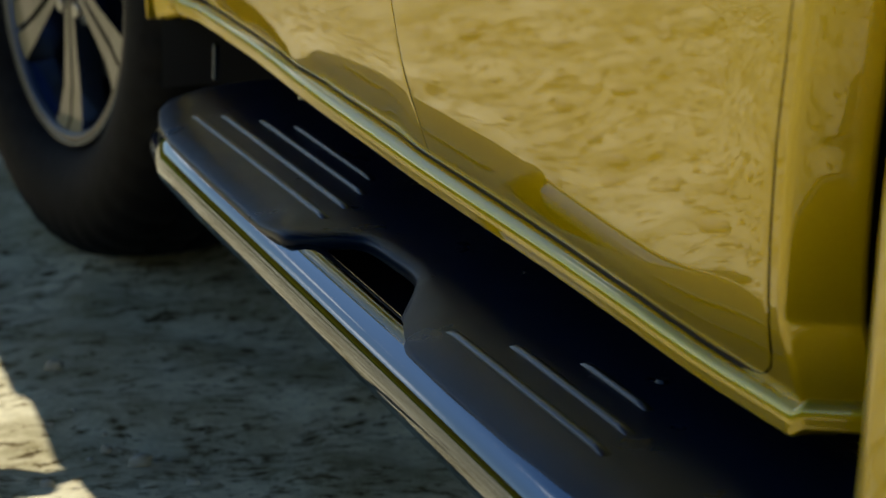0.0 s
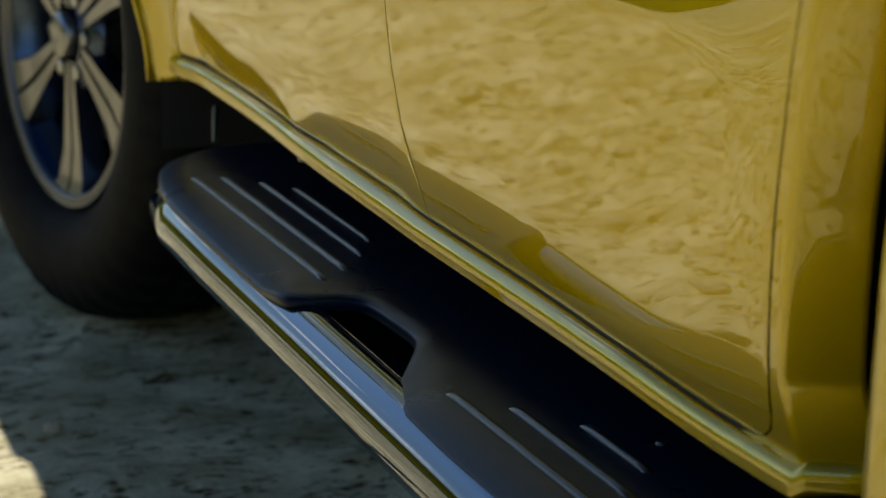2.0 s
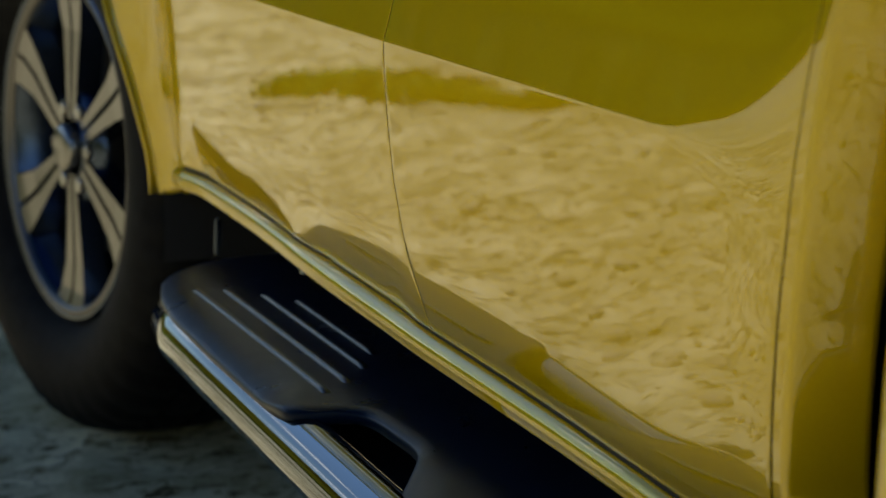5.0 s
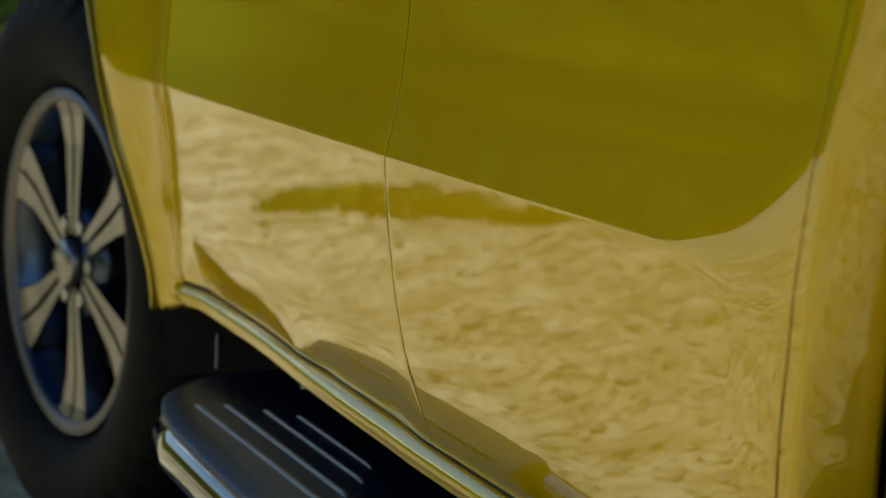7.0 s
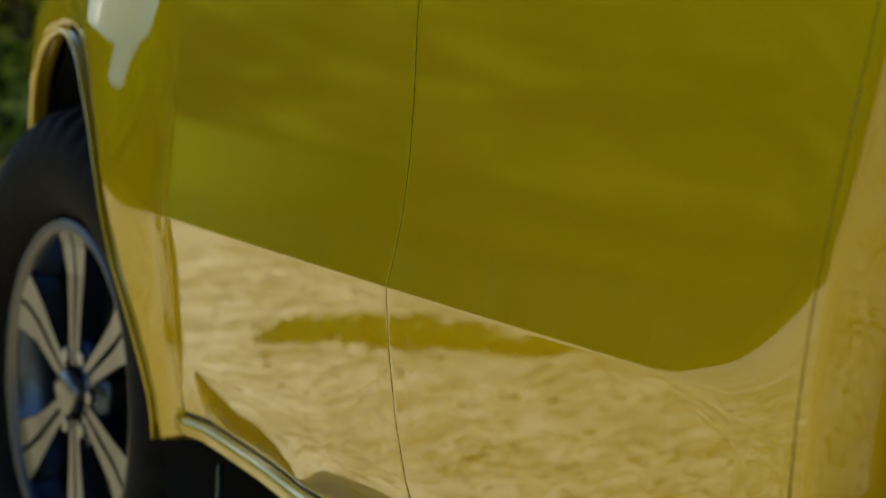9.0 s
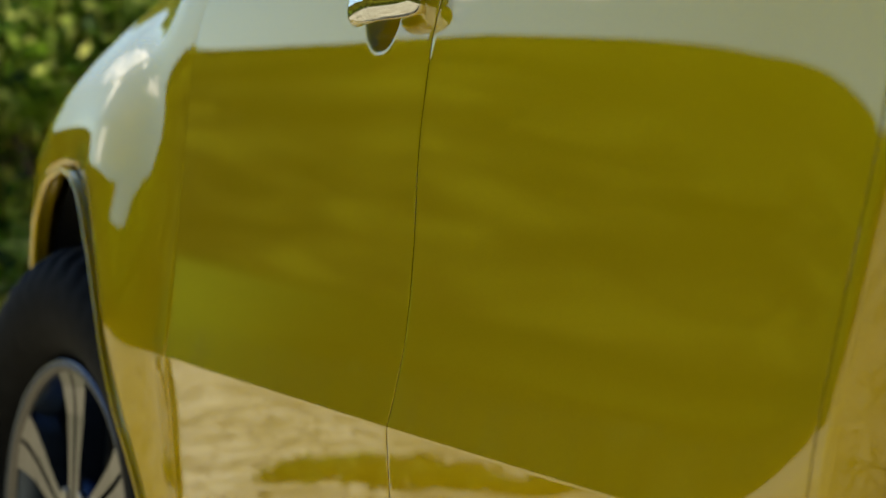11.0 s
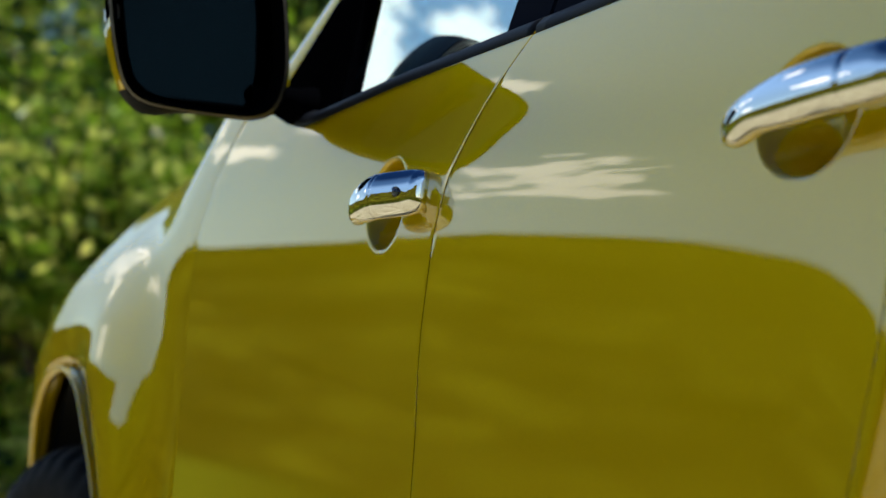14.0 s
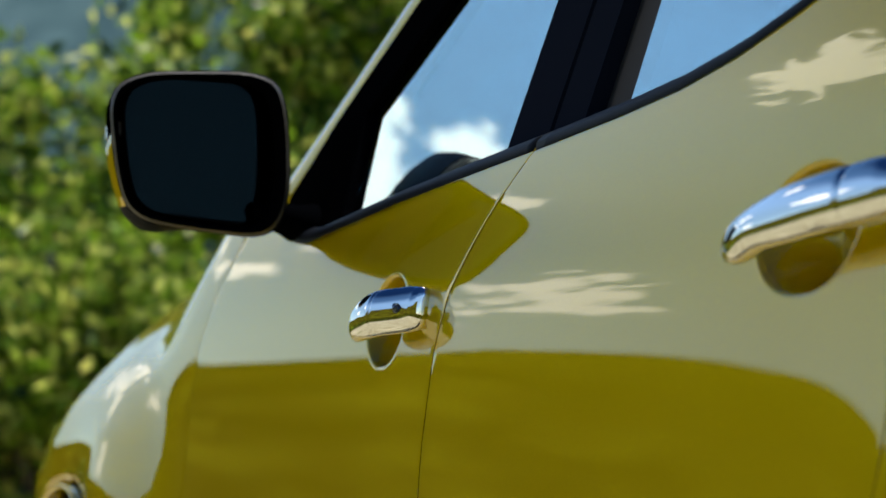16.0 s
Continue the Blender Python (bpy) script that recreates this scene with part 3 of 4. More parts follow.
def wing_top(y):
    return table(y, [(-0.85, 1.20), (-0.6, 1.205), (-0.45, 1.195), (-0.3, 1.18), (-0.1, 1.165), (0.1, 1.155), (0.5, 1.10), (0.8, 1.02)])


def arch_panel():
    """Front wing: a fan of rows round the wheel opening, with a turned-in lower edge at the rear."""
    n, m = 150, 38
    a0, a1 = radians(-7), math.pi + radians(0.6)
    verts = []
    for i in range(n + 2):
        a = a0 + (a1 - a0) * min(i, n) / n
        ca, sa = ARCH_W * math.cos(a), math.sin(a)
        # outer limit of the wing along this ray
        def outside(k):
            y, z = ARCH_C[0] + ca * k, ARCH_C[1] + sa * k
            return z > wing_top(y) or y > 0.80 or y < seam_front(z) + 0.0008 or z < 0.388
        lim = ARCH_R
        while lim < 1.6 and not outside(lim):
            lim += 0.004
        low = lim - 0.004
        for _ in range(10):
            mid = 0.5 * (low + lim)
            low, lim = (low, mid) if outside(mid) else (mid, lim)
        lim = max(lim, ARCH_R + 0.012)
        for j in range(m):
            k = ARCH_R + (lim - ARCH_R) * j / (m - 4) - (0.0030 if j == m - 4 else 0.0) if j < m - 3 else lim - (0.0016, 0.0005, 0.0)[j - m + 3]
            y, z = ARCH_C[0] + ca * k, ARCH_C[1] + sa * k
            z += 0.016 * smooth01(-0.44, -0.53, y) * smooth01(n - 8, n, i) if y < -0.3 else 0.0
            x = skin(y, z)
            d = k - ARCH_R
            x += 0.012 * max(0.0, 1 - d / 0.018) ** 2 + (0.024 * max(0.0, 1 - d / 0.12) ** 2 - 0.013 * smooth01(0.30, 0.12, d)) * max(0.0, sa) ** 2
            if j == 0:
                x += 0.004
            if j >= m - 2:
                x += (0.0005, 0.008)[j - m + 2]
            if i > n - 1:
                x += 0.003 if i == n else 0.016
            verts.append((x, y, z - (0.003 if i == n + 1 else 0.0)))
    ob = mesh_object("front_wing", verts, grid_faces(n + 2, m), PAINT, TRUCK, "glossy yellow front wing with flared wheel arch")
    return thicken(ob, 0.004)


arch_panel()


# the wing's inner lip, turned in round the tyre
def arch_lip():
    n = 60
    prof = [(-0.006, 0.003), (-0.003, -0.002), (0.001, -0.003), (0.003, 0.002)]
    verts = []
    for i in range(n + 1):
        a = radians(-7) + (math.pi + radians(7.4)) * i / n
        ca, sa = ARCH_W * math.cos(a), math.sin(a)
        x0 = skin(ARCH_C[0] + ca * ARCH_R, ARCH_C[1] + sa * ARCH_R) + 0.006
        for dx, dr in prof:
            r = ARCH_R + dr
            verts.append((x0 + dx, ARCH_C[0] + ca * r, ARCH_C[1] + sa * r))
    ob = mesh_object("arch_lip", verts, grid_faces(n + 1, len(prof)), PAINT, TRUCK)
    so = ob.modifiers.new("solidify", "SOLIDIFY")
    so.thickness = 0.004


arch_lip()


def wheel_well():
    n = 40
    verts = []
    for x in (0.0, 0.12, 0.36):
        for i in range(n + 1):
            a = radians(-10) + (math.pi + radians(20)) * i / n
            verts.append((x, ARCH_C[0] + math.cos(a) * 0.425, ARCH_C[1] + math.sin(a) * 0.50))
    k = len(verts)
    faces = grid_faces(3, n + 1)
    verts.append((0.36, ARCH_C[0], ARCH_C[1]))
    for i in range(n):
        faces.append((2 * (n + 1) + i, 2 * (n + 1) + i + 1, k))
    mesh_object("wheel_arch_liner", verts, faces, DARK, TRUCK, "matt black wheel arch liner")


wheel_well()


def bed_x(z):
    return table(z, [(0.34, -0.062), (0.45, -0.056), (0.60, -0.052), (0.75, -0.040), (0.90, -0.026), (1.0, -0.012), (1.15, 0.006)])


CORNER = radians(58)


def corner_path(z):
    """Plan of the cab's rear edge at one height: x, y and turn of each point."""
    front = seam_rear(max(z, 0.48)) - 0.0065
    start = front - 0.0045
    pts = [(flank(front + (start - front) * k / 5, z), front + (start - front) * k / 5, 0.0) for k in range(6)]
    r, x0 = 0.010, pts[-1][0]
    for k in range(1, 11):
        q = CORNER * k / 10
        pts.append((x0 + r * (1 - math.cos(q)), start - r * math.sin(q), q))
    lx, ly, q = pts[-1]
    for k in range(1, 13):
        q = CORNER + radians(9) * k / 12
        lx += 0.004 * math.sin(q)
        ly -= 0.004 * math.cos(q)
        pts.append((lx, ly, q))
    return pts


def cab_corner():
    """Rear edge of the cab: flat behind the door, then turned inwards to the gap."""
    verts, nv = [], 0
    low = door_bottom(-2.2) - 0.0035
    zs = [low, low + 0.0005, low + 0.001, low + 0.0025, low + 0.005, low + 0.01, low + 0.018, low + 0.03] + [low + 0.045 + (1.135 - low) * k / 220 for k in range(221)]
    for z in zs:
        edge = seam_rear(z) - 0.0016 + 0.0008 * smooth01(0.50, 0.75, z)
        path = corner_path(z)
        line = [(flank(edge, z) + 0.010, edge, z), (flank(edge, z) + 0.0001, edge, z), (flank(edge, z), edge - 0.0001, z), (flank(edge, z), edge - 0.0005, z)]
        for k in range(8):
            y = edge - 0.0009 + (path[0][1] + 0.0004 - edge + 0.0009) * k / 7
            line.append((flank(y, z), y, z))
        line += [(x, y, z) for x, y, q in path[1:]]
        verts += line
        nv = len(line)
    thicken(mesh_object("cab_corner", verts, grid_faces(len(zs), nv), PAINT, TRUCK, "glossy yellow cab corner behind the rear door"), 0.006)


cab_corner()


def bed_side():
    verts = []
    zs = [0.345 + 0.82 * k / 50 for k in range(51)]
    r = 0.045
    for z in zs:
        x = bed_x(z) + 0.024
        y0 = -2.308 - 0.030 * (z - 0.40) / 0.6
        line = [(x + 0.16, y0 + 0.004, z), (x + 0.08, y0 + 0.002, z), (x + r, y0, z)]
        for k in range(1, 9):
            q = 0.5 * math.pi * k / 8
            line.append((x + r * (1 - math.sin(q)), y0 - r * (1 - math.cos(q)), z))
        for d in (0.075, 0.1, 0.2, 0.3, 0.5, 0.8, 1.2, 1.6, 2.0):
            line.append((x, y0 - d, z))
        verts += line
    thicken(mesh_object("bed_side", verts, grid_faces(len(zs), len(line)), PAINT, TRUCK, "glossy yellow side of the load bed"), 0.006)


bed_side()
box("cab_gap", (0.10, 0.16, 0.80), (0.17, -2.34, 0.78), DARK, TRUCK, "dark gap between cab and bed")


# sill: bright top ledge, rounded flank, turned under
def sill():
    """Sill below the doors: a narrow sloping ledge, a low rounded face and a lip; it turns in with the cab's corner."""
    sec = [(-0.030, 0.004), (-0.012, 0.0), (-0.001, -0.0030), (0.0036, -0.0054), (0.0056, -0.0072), (0.0074, -0.0105), (0.0084, -0.0165), (0.0072, -0.0215), (0.0077, -0.0228), (0.0055, -0.0244), (-0.010, -0.0255), (-0.030, -0.026)]
    plan = []
    n = 50
    end = corner_path(0.46)
    y1 = end[0][1]
    for i in range(n):
        y = -0.515 + (y1 + 0.515) * i / n
        plan.append((flank(y, door_bottom(y)) - 0.75 * turn_in(y, door_bottom(y)), y, 0.0, door_bottom(y)))
    dx = flank(y1, door_bottom(y1)) - end[0][0]
    for x, y, q in end:
        plan.append((x + dx, y, q, door_bottom(y) + 0.006 * smooth01(0.2, 1.0, q)))
    verts = [(x - math.cos(q) * o, y - math.sin(q) * o, zb + z) for x, y, q, zb in plan for o, z in sec]
    ob = mesh_object("sill", verts, grid_faces(len(plan), len(sec)), PAINT, TRUCK, "glossy yellow sill below the doors")
    thicken(ob, 0.003)
    # black rubber strip in the gap under the doors
    strip = []
    for i in range(n + 1):
        y = -0.53 - (2.125 - 0.53) * i / n
        x, z = flank(y, door_bottom(y)), door_bottom(y)
        strip += [(x + 0.0025, y, z + 0.004), (x + 0.001, y, z - 0.0035)]
    thicken(mesh_object("door_seal", strip, grid_faces(n + 1, 2), DARK, TRUCK, "black rubber strip under the doors"), 0.003)


sill()

# dark rubber and floor behind the seams, and the body's far side
box("door_jamb", (0.05, 1.75, 0.72), (0.115, -1.40, 0.80), DARK, TRUCK, "matt black door jamb")
box("chassis", (1.35, 4.9, 0.22), (0.93, -1.75, 0.50), DARK, TRUCK, "black chassis and underbody", 0.02)
box("far_flank", (0.06, 5.0, 0.78), (1.80, -1.75, 0.80), PAINT, TRUCK, "yellow far side of the body", 0.02)
for rail_x in (0.44, 1.42):
    box("frame_rail", (0.10, 5.0, 0.16), (rail_x, -1.75, 0.345), DARK, TRUCK, "black chassis rail", 0.01)
box("gearbox", (0.46, 2.2, 0.24), (0.93, -1.2, 0.32), DARK, TRUCK, "dark gearbox and shield", 0.04)
box("far_step", (0.20, 1.9, 0.06), (1.92, -1.6, 0.33), BLACK, TRUCK, "black far side step", 0.02)
box("cabin_floor", (1.55, 1.9, 0.05), (0.93, -1.6, 0.62), DARK, TRUCK, "dark cabin floor")
box("dashboard", (1.5, 0.35, 0.30), (0.93, -0.85, 0.98), BLACK, TRUCK, "black dashboard", 0.05)
box("rear_bulkhead", (1.5, 0.05, 0.6), (0.93, -2.72, 0.9), DARK, TRUCK, "dark cabin rear wall")
box("load_bed", (1.7, 1.5, 0.5), (0.93, -3.52, 0.80), PAINT, TRUCK, "yellow load bed", 0.02)


PRIVACY = make_glass("privacy_glass", (0.20, 0.26, 0.28), 1.5)


def seat(x, y, name):
    st = empty(name, "", "")
    st.parent = TRUCK
    st.matrix_local = Matrix.Translation((x, y, 0.66))
    box("cushion", (0.50, 0.50, 0.16), (0, 0, 0.10), CLOTH, st, "dark cloth cushion", 0.05)
    box("backrest", (0.50, 0.14, 0.62), (0, -0.30, 0.40), CLOTH, st, "dark cloth backrest", 0.05, (-14, 0, 0))
    box("headrest", (0.26, 0.09, 0.17), (0, -0.40, 0.80), CLOTH, st, "dark cloth headrest", 0.04, (-10, 0, 0))


seat(0.50, -1.42, "front_seat")
seat(1.32, -1.42, "front_seat")
seat(0.52, -2.28, "rear_seat")
seat(1.30, -2.28, "rear_seat")
for y_ in (-1.60, -2.55):
    box("far_pillar", (0.05, 0.16, 0.52), (1.72, y_, 1.42), DARK, TRUCK, "dark far door pillar", 0.01, (0, -17, 0))
for x_ in (0.30, 1.56):
    box("rear_pillar", (0.22, 0.07, 0.52), (x_, -2.73, 1.42), DARK, TRUCK, "dark cabin rear pillar", 0.01)
box("headliner", (1.30, 1.15, 0.03), (0.93, -2.12, 1.69), DARK, TRUCK, "dark headliner")


def bonnet():
    n = 40
    edge = [0.0, 0.004, 0.008, 0.014, 0.022, 0.032, 0.044, 0.06, 0.08, 0.105, 0.14, 0.19, 0.26]
    verts = []
    for i in range(n + 1):
        y = -0.72 + 1.5 * i / n
        top = wing_top(y)
        x0 = skin(y, top) + 0.003
        wide = 1.86 - 2 * x0
        across = edge + [0.26 + (wide - 0.52) * k / 8 for k in range(1, 8)] + [wide - d for d in edge[::-1]]
        m = len(across) - 1
        for d in across:
            s = d / wide
            roll = 0.018 * (1 - math.exp(-min(d, wide - d) / 0.040))
            verts.append((x0 + d, y, top + roll + 0.030 * (1 - (1 - 2 * s) ** 2)))
    ob = mesh_object("bonnet", verts, grid_faces(n + 1, m + 1), PAINT, TRUCK, "glossy yellow bonnet")
    so = ob.modifiers.new("solidify", "SOLIDIFY")
    so.thickness, so.offset = 0.012, 1
    box("grille", (1.6, 0.08, 0.6), (0.93, 0.74, 0.72), BLACK, TRUCK, "black front grille", 0.03)


bonnet()


# ---------------------------------------------------------------- greenhouse
def pane_x(z):
    return 0.068 + (z - 1.19) * 0.33


def flat_panel(name, outline, mat, parent, thick, shift=0.0, label="", bev=0.0):
    """A plate in the leaning plane of the side windows; outline of (y, z)."""
    bm = bmesh.new()
    a = [bm.verts.new((pane_x(z) + shift, y, z)) for y, z in outline]
    b = [bm.verts.new((pane_x(z) + shift + thick, y, z)) for y, z in outline]
    bm.faces.new(a)
    bm.faces.new(b[::-1])
    n = len(outline)
    for i in range(n):
        bm.faces.new((a[i], b[i], b[(i + 1) % n], a[(i + 1) % n]))
    bmesh.ops.recalc_face_normals(bm, faces=bm.faces)
    if bm.calc_volume(signed=True) < 0:
        bmesh.ops.reverse_faces(bm, faces=bm.faces)
    ob = part(name, bm, mat, parent, label)
    if bev:
        add_bevel(ob, bev)
    return ob


def line_up(y0, z0, y1, z1, z):
    return y0 + (y1 - y0) * (z - z0) / (z1 - z0)


a_out = lambda z: line_up(-0.714, 1.225, -1.016, 1.410, z)
a_mid = lambda z: line_up(-0.740, 1.225, -1.040, 1.405, z)
a_in = lambda z: line_up(-0.971, 1.296, -1.143, 1.390, z)

flat_panel("front_side_window", [(-0.90, 1.13), (-0.971, 1.296), (a_in(1.66), 1.66), (-1.514, 1.66), (-1.476, 1.209), (-1.47, 1.16)], GLASS, front_door, 0.004, 0.006, "tinted front side window mirroring sky")
flat_panel("rear_side_window", [(-1.706, 1.17), (-1.706, 1.300), (-1.73, 1.66), (-2.35, 1.60), (-2.50, 1.40), (-2.45, 1.25)], GLASS, rear_door, 0.004, 0.010, "tinted rear side window mirroring sky")
flat_panel("sail_trim", [(-0.76, 1.165), (-0.765, 1.225), (a_mid(1.30), 1.30), (a_mid(1.66), 1.66), (a_in(1.66), 1.66), (-0.971, 1.296), (-1.006, 1.19), (-1.02, 1.165)], SATIN, front_door, 0.018, -0.004, "satin black window corner trim")
flat_panel("pillar_trim", [(-1.478, 1.19), (-1.478, 1.209), (-1.516, 1.66), (-1.604, 1.66), (-1.574, 1.213), (-1.574, 1.19)], GLOSSBLACK, front_door, 0.018, -0.004, "satin black door pillar trim")
flat_panel("pillar_trim", [(-1.578, 1.195), (-1.578, 1.213), (-1.608, 1.66), (-1.67, 1.66), (-1.646, 1.216), (-1.646, 1.195)], GLOSSBLACK, rear_door, 0.018, -0.002, "satin black door pillar trim")
flat_panel("pillar_trim", [(-1.650, 1.195), (-1.650, 1.216), (-1.674, 1.66), (-1.732, 1.66), (-1.706, 1.300), (-1.706, 1.195)], DARK, rear_door, 0.014, 0.012, "matt black window channel")


def roof_frame():
    # windscreen pillar in body colour, roof rail and roof
    for side in (0, 1):
        flip = (lambda x: 1.86 - x) if side else (lambda x: x)
        sec = 10
        verts = []
        pts = [(a_out(z), z) for z in (1.185, 1.222, 1.28, 1.34, 1.405, 1.50, 1.60, 1.66)] + [(-1.62, 1.715), (-1.80, 1.735), (-2.3, 1.735), (-2.70, 1.69), (-2.78, 1.60)]
        for y, z in pts:
            for k in range(sec):
                q = 2 * math.pi * k / sec
                verts.append((flip(pane_x(z) + 0.030 + 0.034 * math.cos(q)), y - 0.022 + 0.030 * math.sin(q), z + 0.028 * math.sin(q)))
        mesh_object("roof_rail", verts, grid_faces(len(pts), sec, closed_v=True), PAINT, TRUCK, "glossy yellow windscreen pillar and roof rail")
    n = 16
    verts = []
    for y, z in [(-1.56, 1.70), (-1.75, 1.745), (-2.2, 1.755), (-2.72, 1.70)]:
        for k in range(n + 1):
            s = k / n
            x = 0.26 + 1.34 * s
            verts.append((x, y, z + 0.03 * math.sin(math.pi * s)))
    mesh_object("roof", verts, grid_faces(4, n + 1), PAINT, TRUCK, "glossy yellow roof")
    verts = []
    for k in range(13):
        s = k / 12
        b = 0.06 * math.sin(math.pi * s)
        verts += [(0.10 + 1.66 * s, -0.62 + b, 1.14), (0.26 + 1.34 * s, -1.57 + b, 1.705)]
    thin = []
    thin.append(mesh_object("windscreen", verts, grid_faces(13, 2), PRIVACY, TRUCK, "tinted windscreen"))
    thin.append(mesh_object("rear_window", [(0.40, -2.77, 1.2), (1.46, -2.77, 1.2), (1.40, -2.74, 1.66), (0.46, -2.74, 1.66)], [(0, 1, 2, 3)], PRIVACY, TRUCK, "tinted rear window"))
    thin.append(mesh_object("far_side_window", [(1.79, -0.95, 1.20), (1.79, -1.52, 1.20), (1.64, -1.54, 1.64), (1.64, -1.40, 1.64)], [(0, 1, 2, 3)], PRIVACY, TRUCK, "tinted far side window"))
    thin.append(mesh_object("far_side_window", [(1.79, -1.68, 1.20), (1.79, -2.47, 1.26), (1.64, -2.42, 1.62), (1.64, -1.68, 1.64)], [(0, 1, 2, 3)], PRIVACY, TRUCK, "tinted far side window"))
    for ob in thin:
        thicken(ob, 0.004)


roof_frame()


def belt_moulding(name, y0, y1, parent):
    n = 40
    sec = [(0.006, -0.010), (-0.0025, -0.009), (-0.0045, -0.004), (-0.004, 0.002), (0.000, 0.008), (0.010, 0.013)]
    verts = []
    for i in range(n + 1):
        y = y0 + (y1 - y0) * i / n
        z = belt(y)
        for dx, dz in sec:
            verts.append((flank(y, z) + 0.003 + dx + 0.3 * max(0, dz), y, z + dz + 0.002))
    ob = mesh_object(name, verts, grid_faces(n + 1, len(sec)), BLACK, parent, "satin black belt moulding")
    thicken(ob, 0.005)


belt_moulding("belt_moulding", -0.915, -1.598, front_door)
belt_moulding("belt_moulding", -1.603, -2.50, rear_door)


# ---------------------------------------------------------------- door handles
def handle_piece(name, y_front, length, z, tilt, s0, s1, split, parent, label, tail):
    """One piece of the pull bar, from s0 to s1 of its length."""
    n, m = 30, 20
    verts = []
    for i in range(n + 1):
        s = s0 + (s1 - s0) * i / n
        y, zz = y_front - length * s, z + tilt * s
        round_off = math.sqrt(max(0.0, 1 - max(0.0, 1 - s / 0.16) ** 2))
        h = 0.0225 * (0.62 + 0.38 * smooth01(0.0, 0.55, s)) * (0.90 * round_off + 0.10) * (1 - 0.12 * smooth01(0.85, 1.0, s))
        d = 0.0125 * (0.60 + 0.40 * smooth01(0.0, 0.3, s)) * (0.9 * round_off + 0.1)
        b0 = 0.90 + 0.06 * tail
        back_end = math.sqrt(max(0.08, 1 - max(0.0, (s - b0) / (1 - b0)) ** 2))
        h, d = h * (0.45 + 0.55 * back_end), d * back_end
        e = min(i, n - i)
        if s0 > 0 or e == i and s0 > 0:
            h, d = (h * 0.985, d * 0.97) if e == 0 else (h, d)
        elif i == n:
            h, d = h * 0.985, d * 0.97
        face = flank(y, zz)
        off = face - (0.028 * (math.sin(math.pi * min(1.0, 0.16 + 0.76 * s)) ** 0.6) + 0.004) * (1 - tail * smooth01(0.62, 1.0, s))
        inner = max(d, tail * smooth01(split, split + 0.1, s) * (face + 0.003 - off))
        for k in range(m):
            q = 2 * math.pi * k / m
            cx, cz = math.cos(q), math.sin(q)
            px = abs(cx) ** 0.95 * (1 if cx > 0 else -1)
            pz = abs(cz) ** 0.9 * (1 if cz > 0 else -1)
            hh = h * (1 - 0.34 * smooth01(0.14, 0.34, s) * (1 - 0.6 * tail)) if pz < 0 else h
            verts.append((off + (inner if px > 0 else d) * px + 0.10 * hh * pz, y, zz + hh * pz))
    faces = grid_faces(n + 1, m, closed_v=True) + [tuple(range(m)), tuple(n * m + j for j in range(m))[::-1]]
    return mesh_object(name, verts, faces, CHROME, parent, label)


def door_handle(parent, y_front, length, z, tilt, split, tail=0.0):
    """Chrome pull bar over the scooped cup, and the fixed cap behind it."""
    bar = handle_piece("door_handle", y_front, length, z, tilt, 0.0, split - 0.0018, split, parent, "polished chrome door handle", tail)
    handle_piece("handle_cap", y_front, length, z, tilt, split + 0.0018, 0.997, split, bar, "polished chrome end cap", tail)
    return bar


bar_f = door_handle(front_door, -1.312, 0.124, 1.055, 0.012, 0.66, 0.80)
door_handle(rear_door, -2.083, 0.228, 1.075, 0.020, 0.78)


def key_lock():
    y = -1.312 - 0.124 * 0.85
    bm = bmesh.new()
    bmesh.ops.create_cone(bm, cap_ends=True, segments=20, radius1=0.0048, radius2=0.0040, depth=0.003, matrix=pose(0, 0, 0, 0, -90, 0))
    ob = part("lock_cylinder", bm, DARKALLOY, bar_f, "dark key lock", True)
    ob.matrix_local = pose(flank(y, 1.068) - 0.0245, y, 1.068)


key_lock()


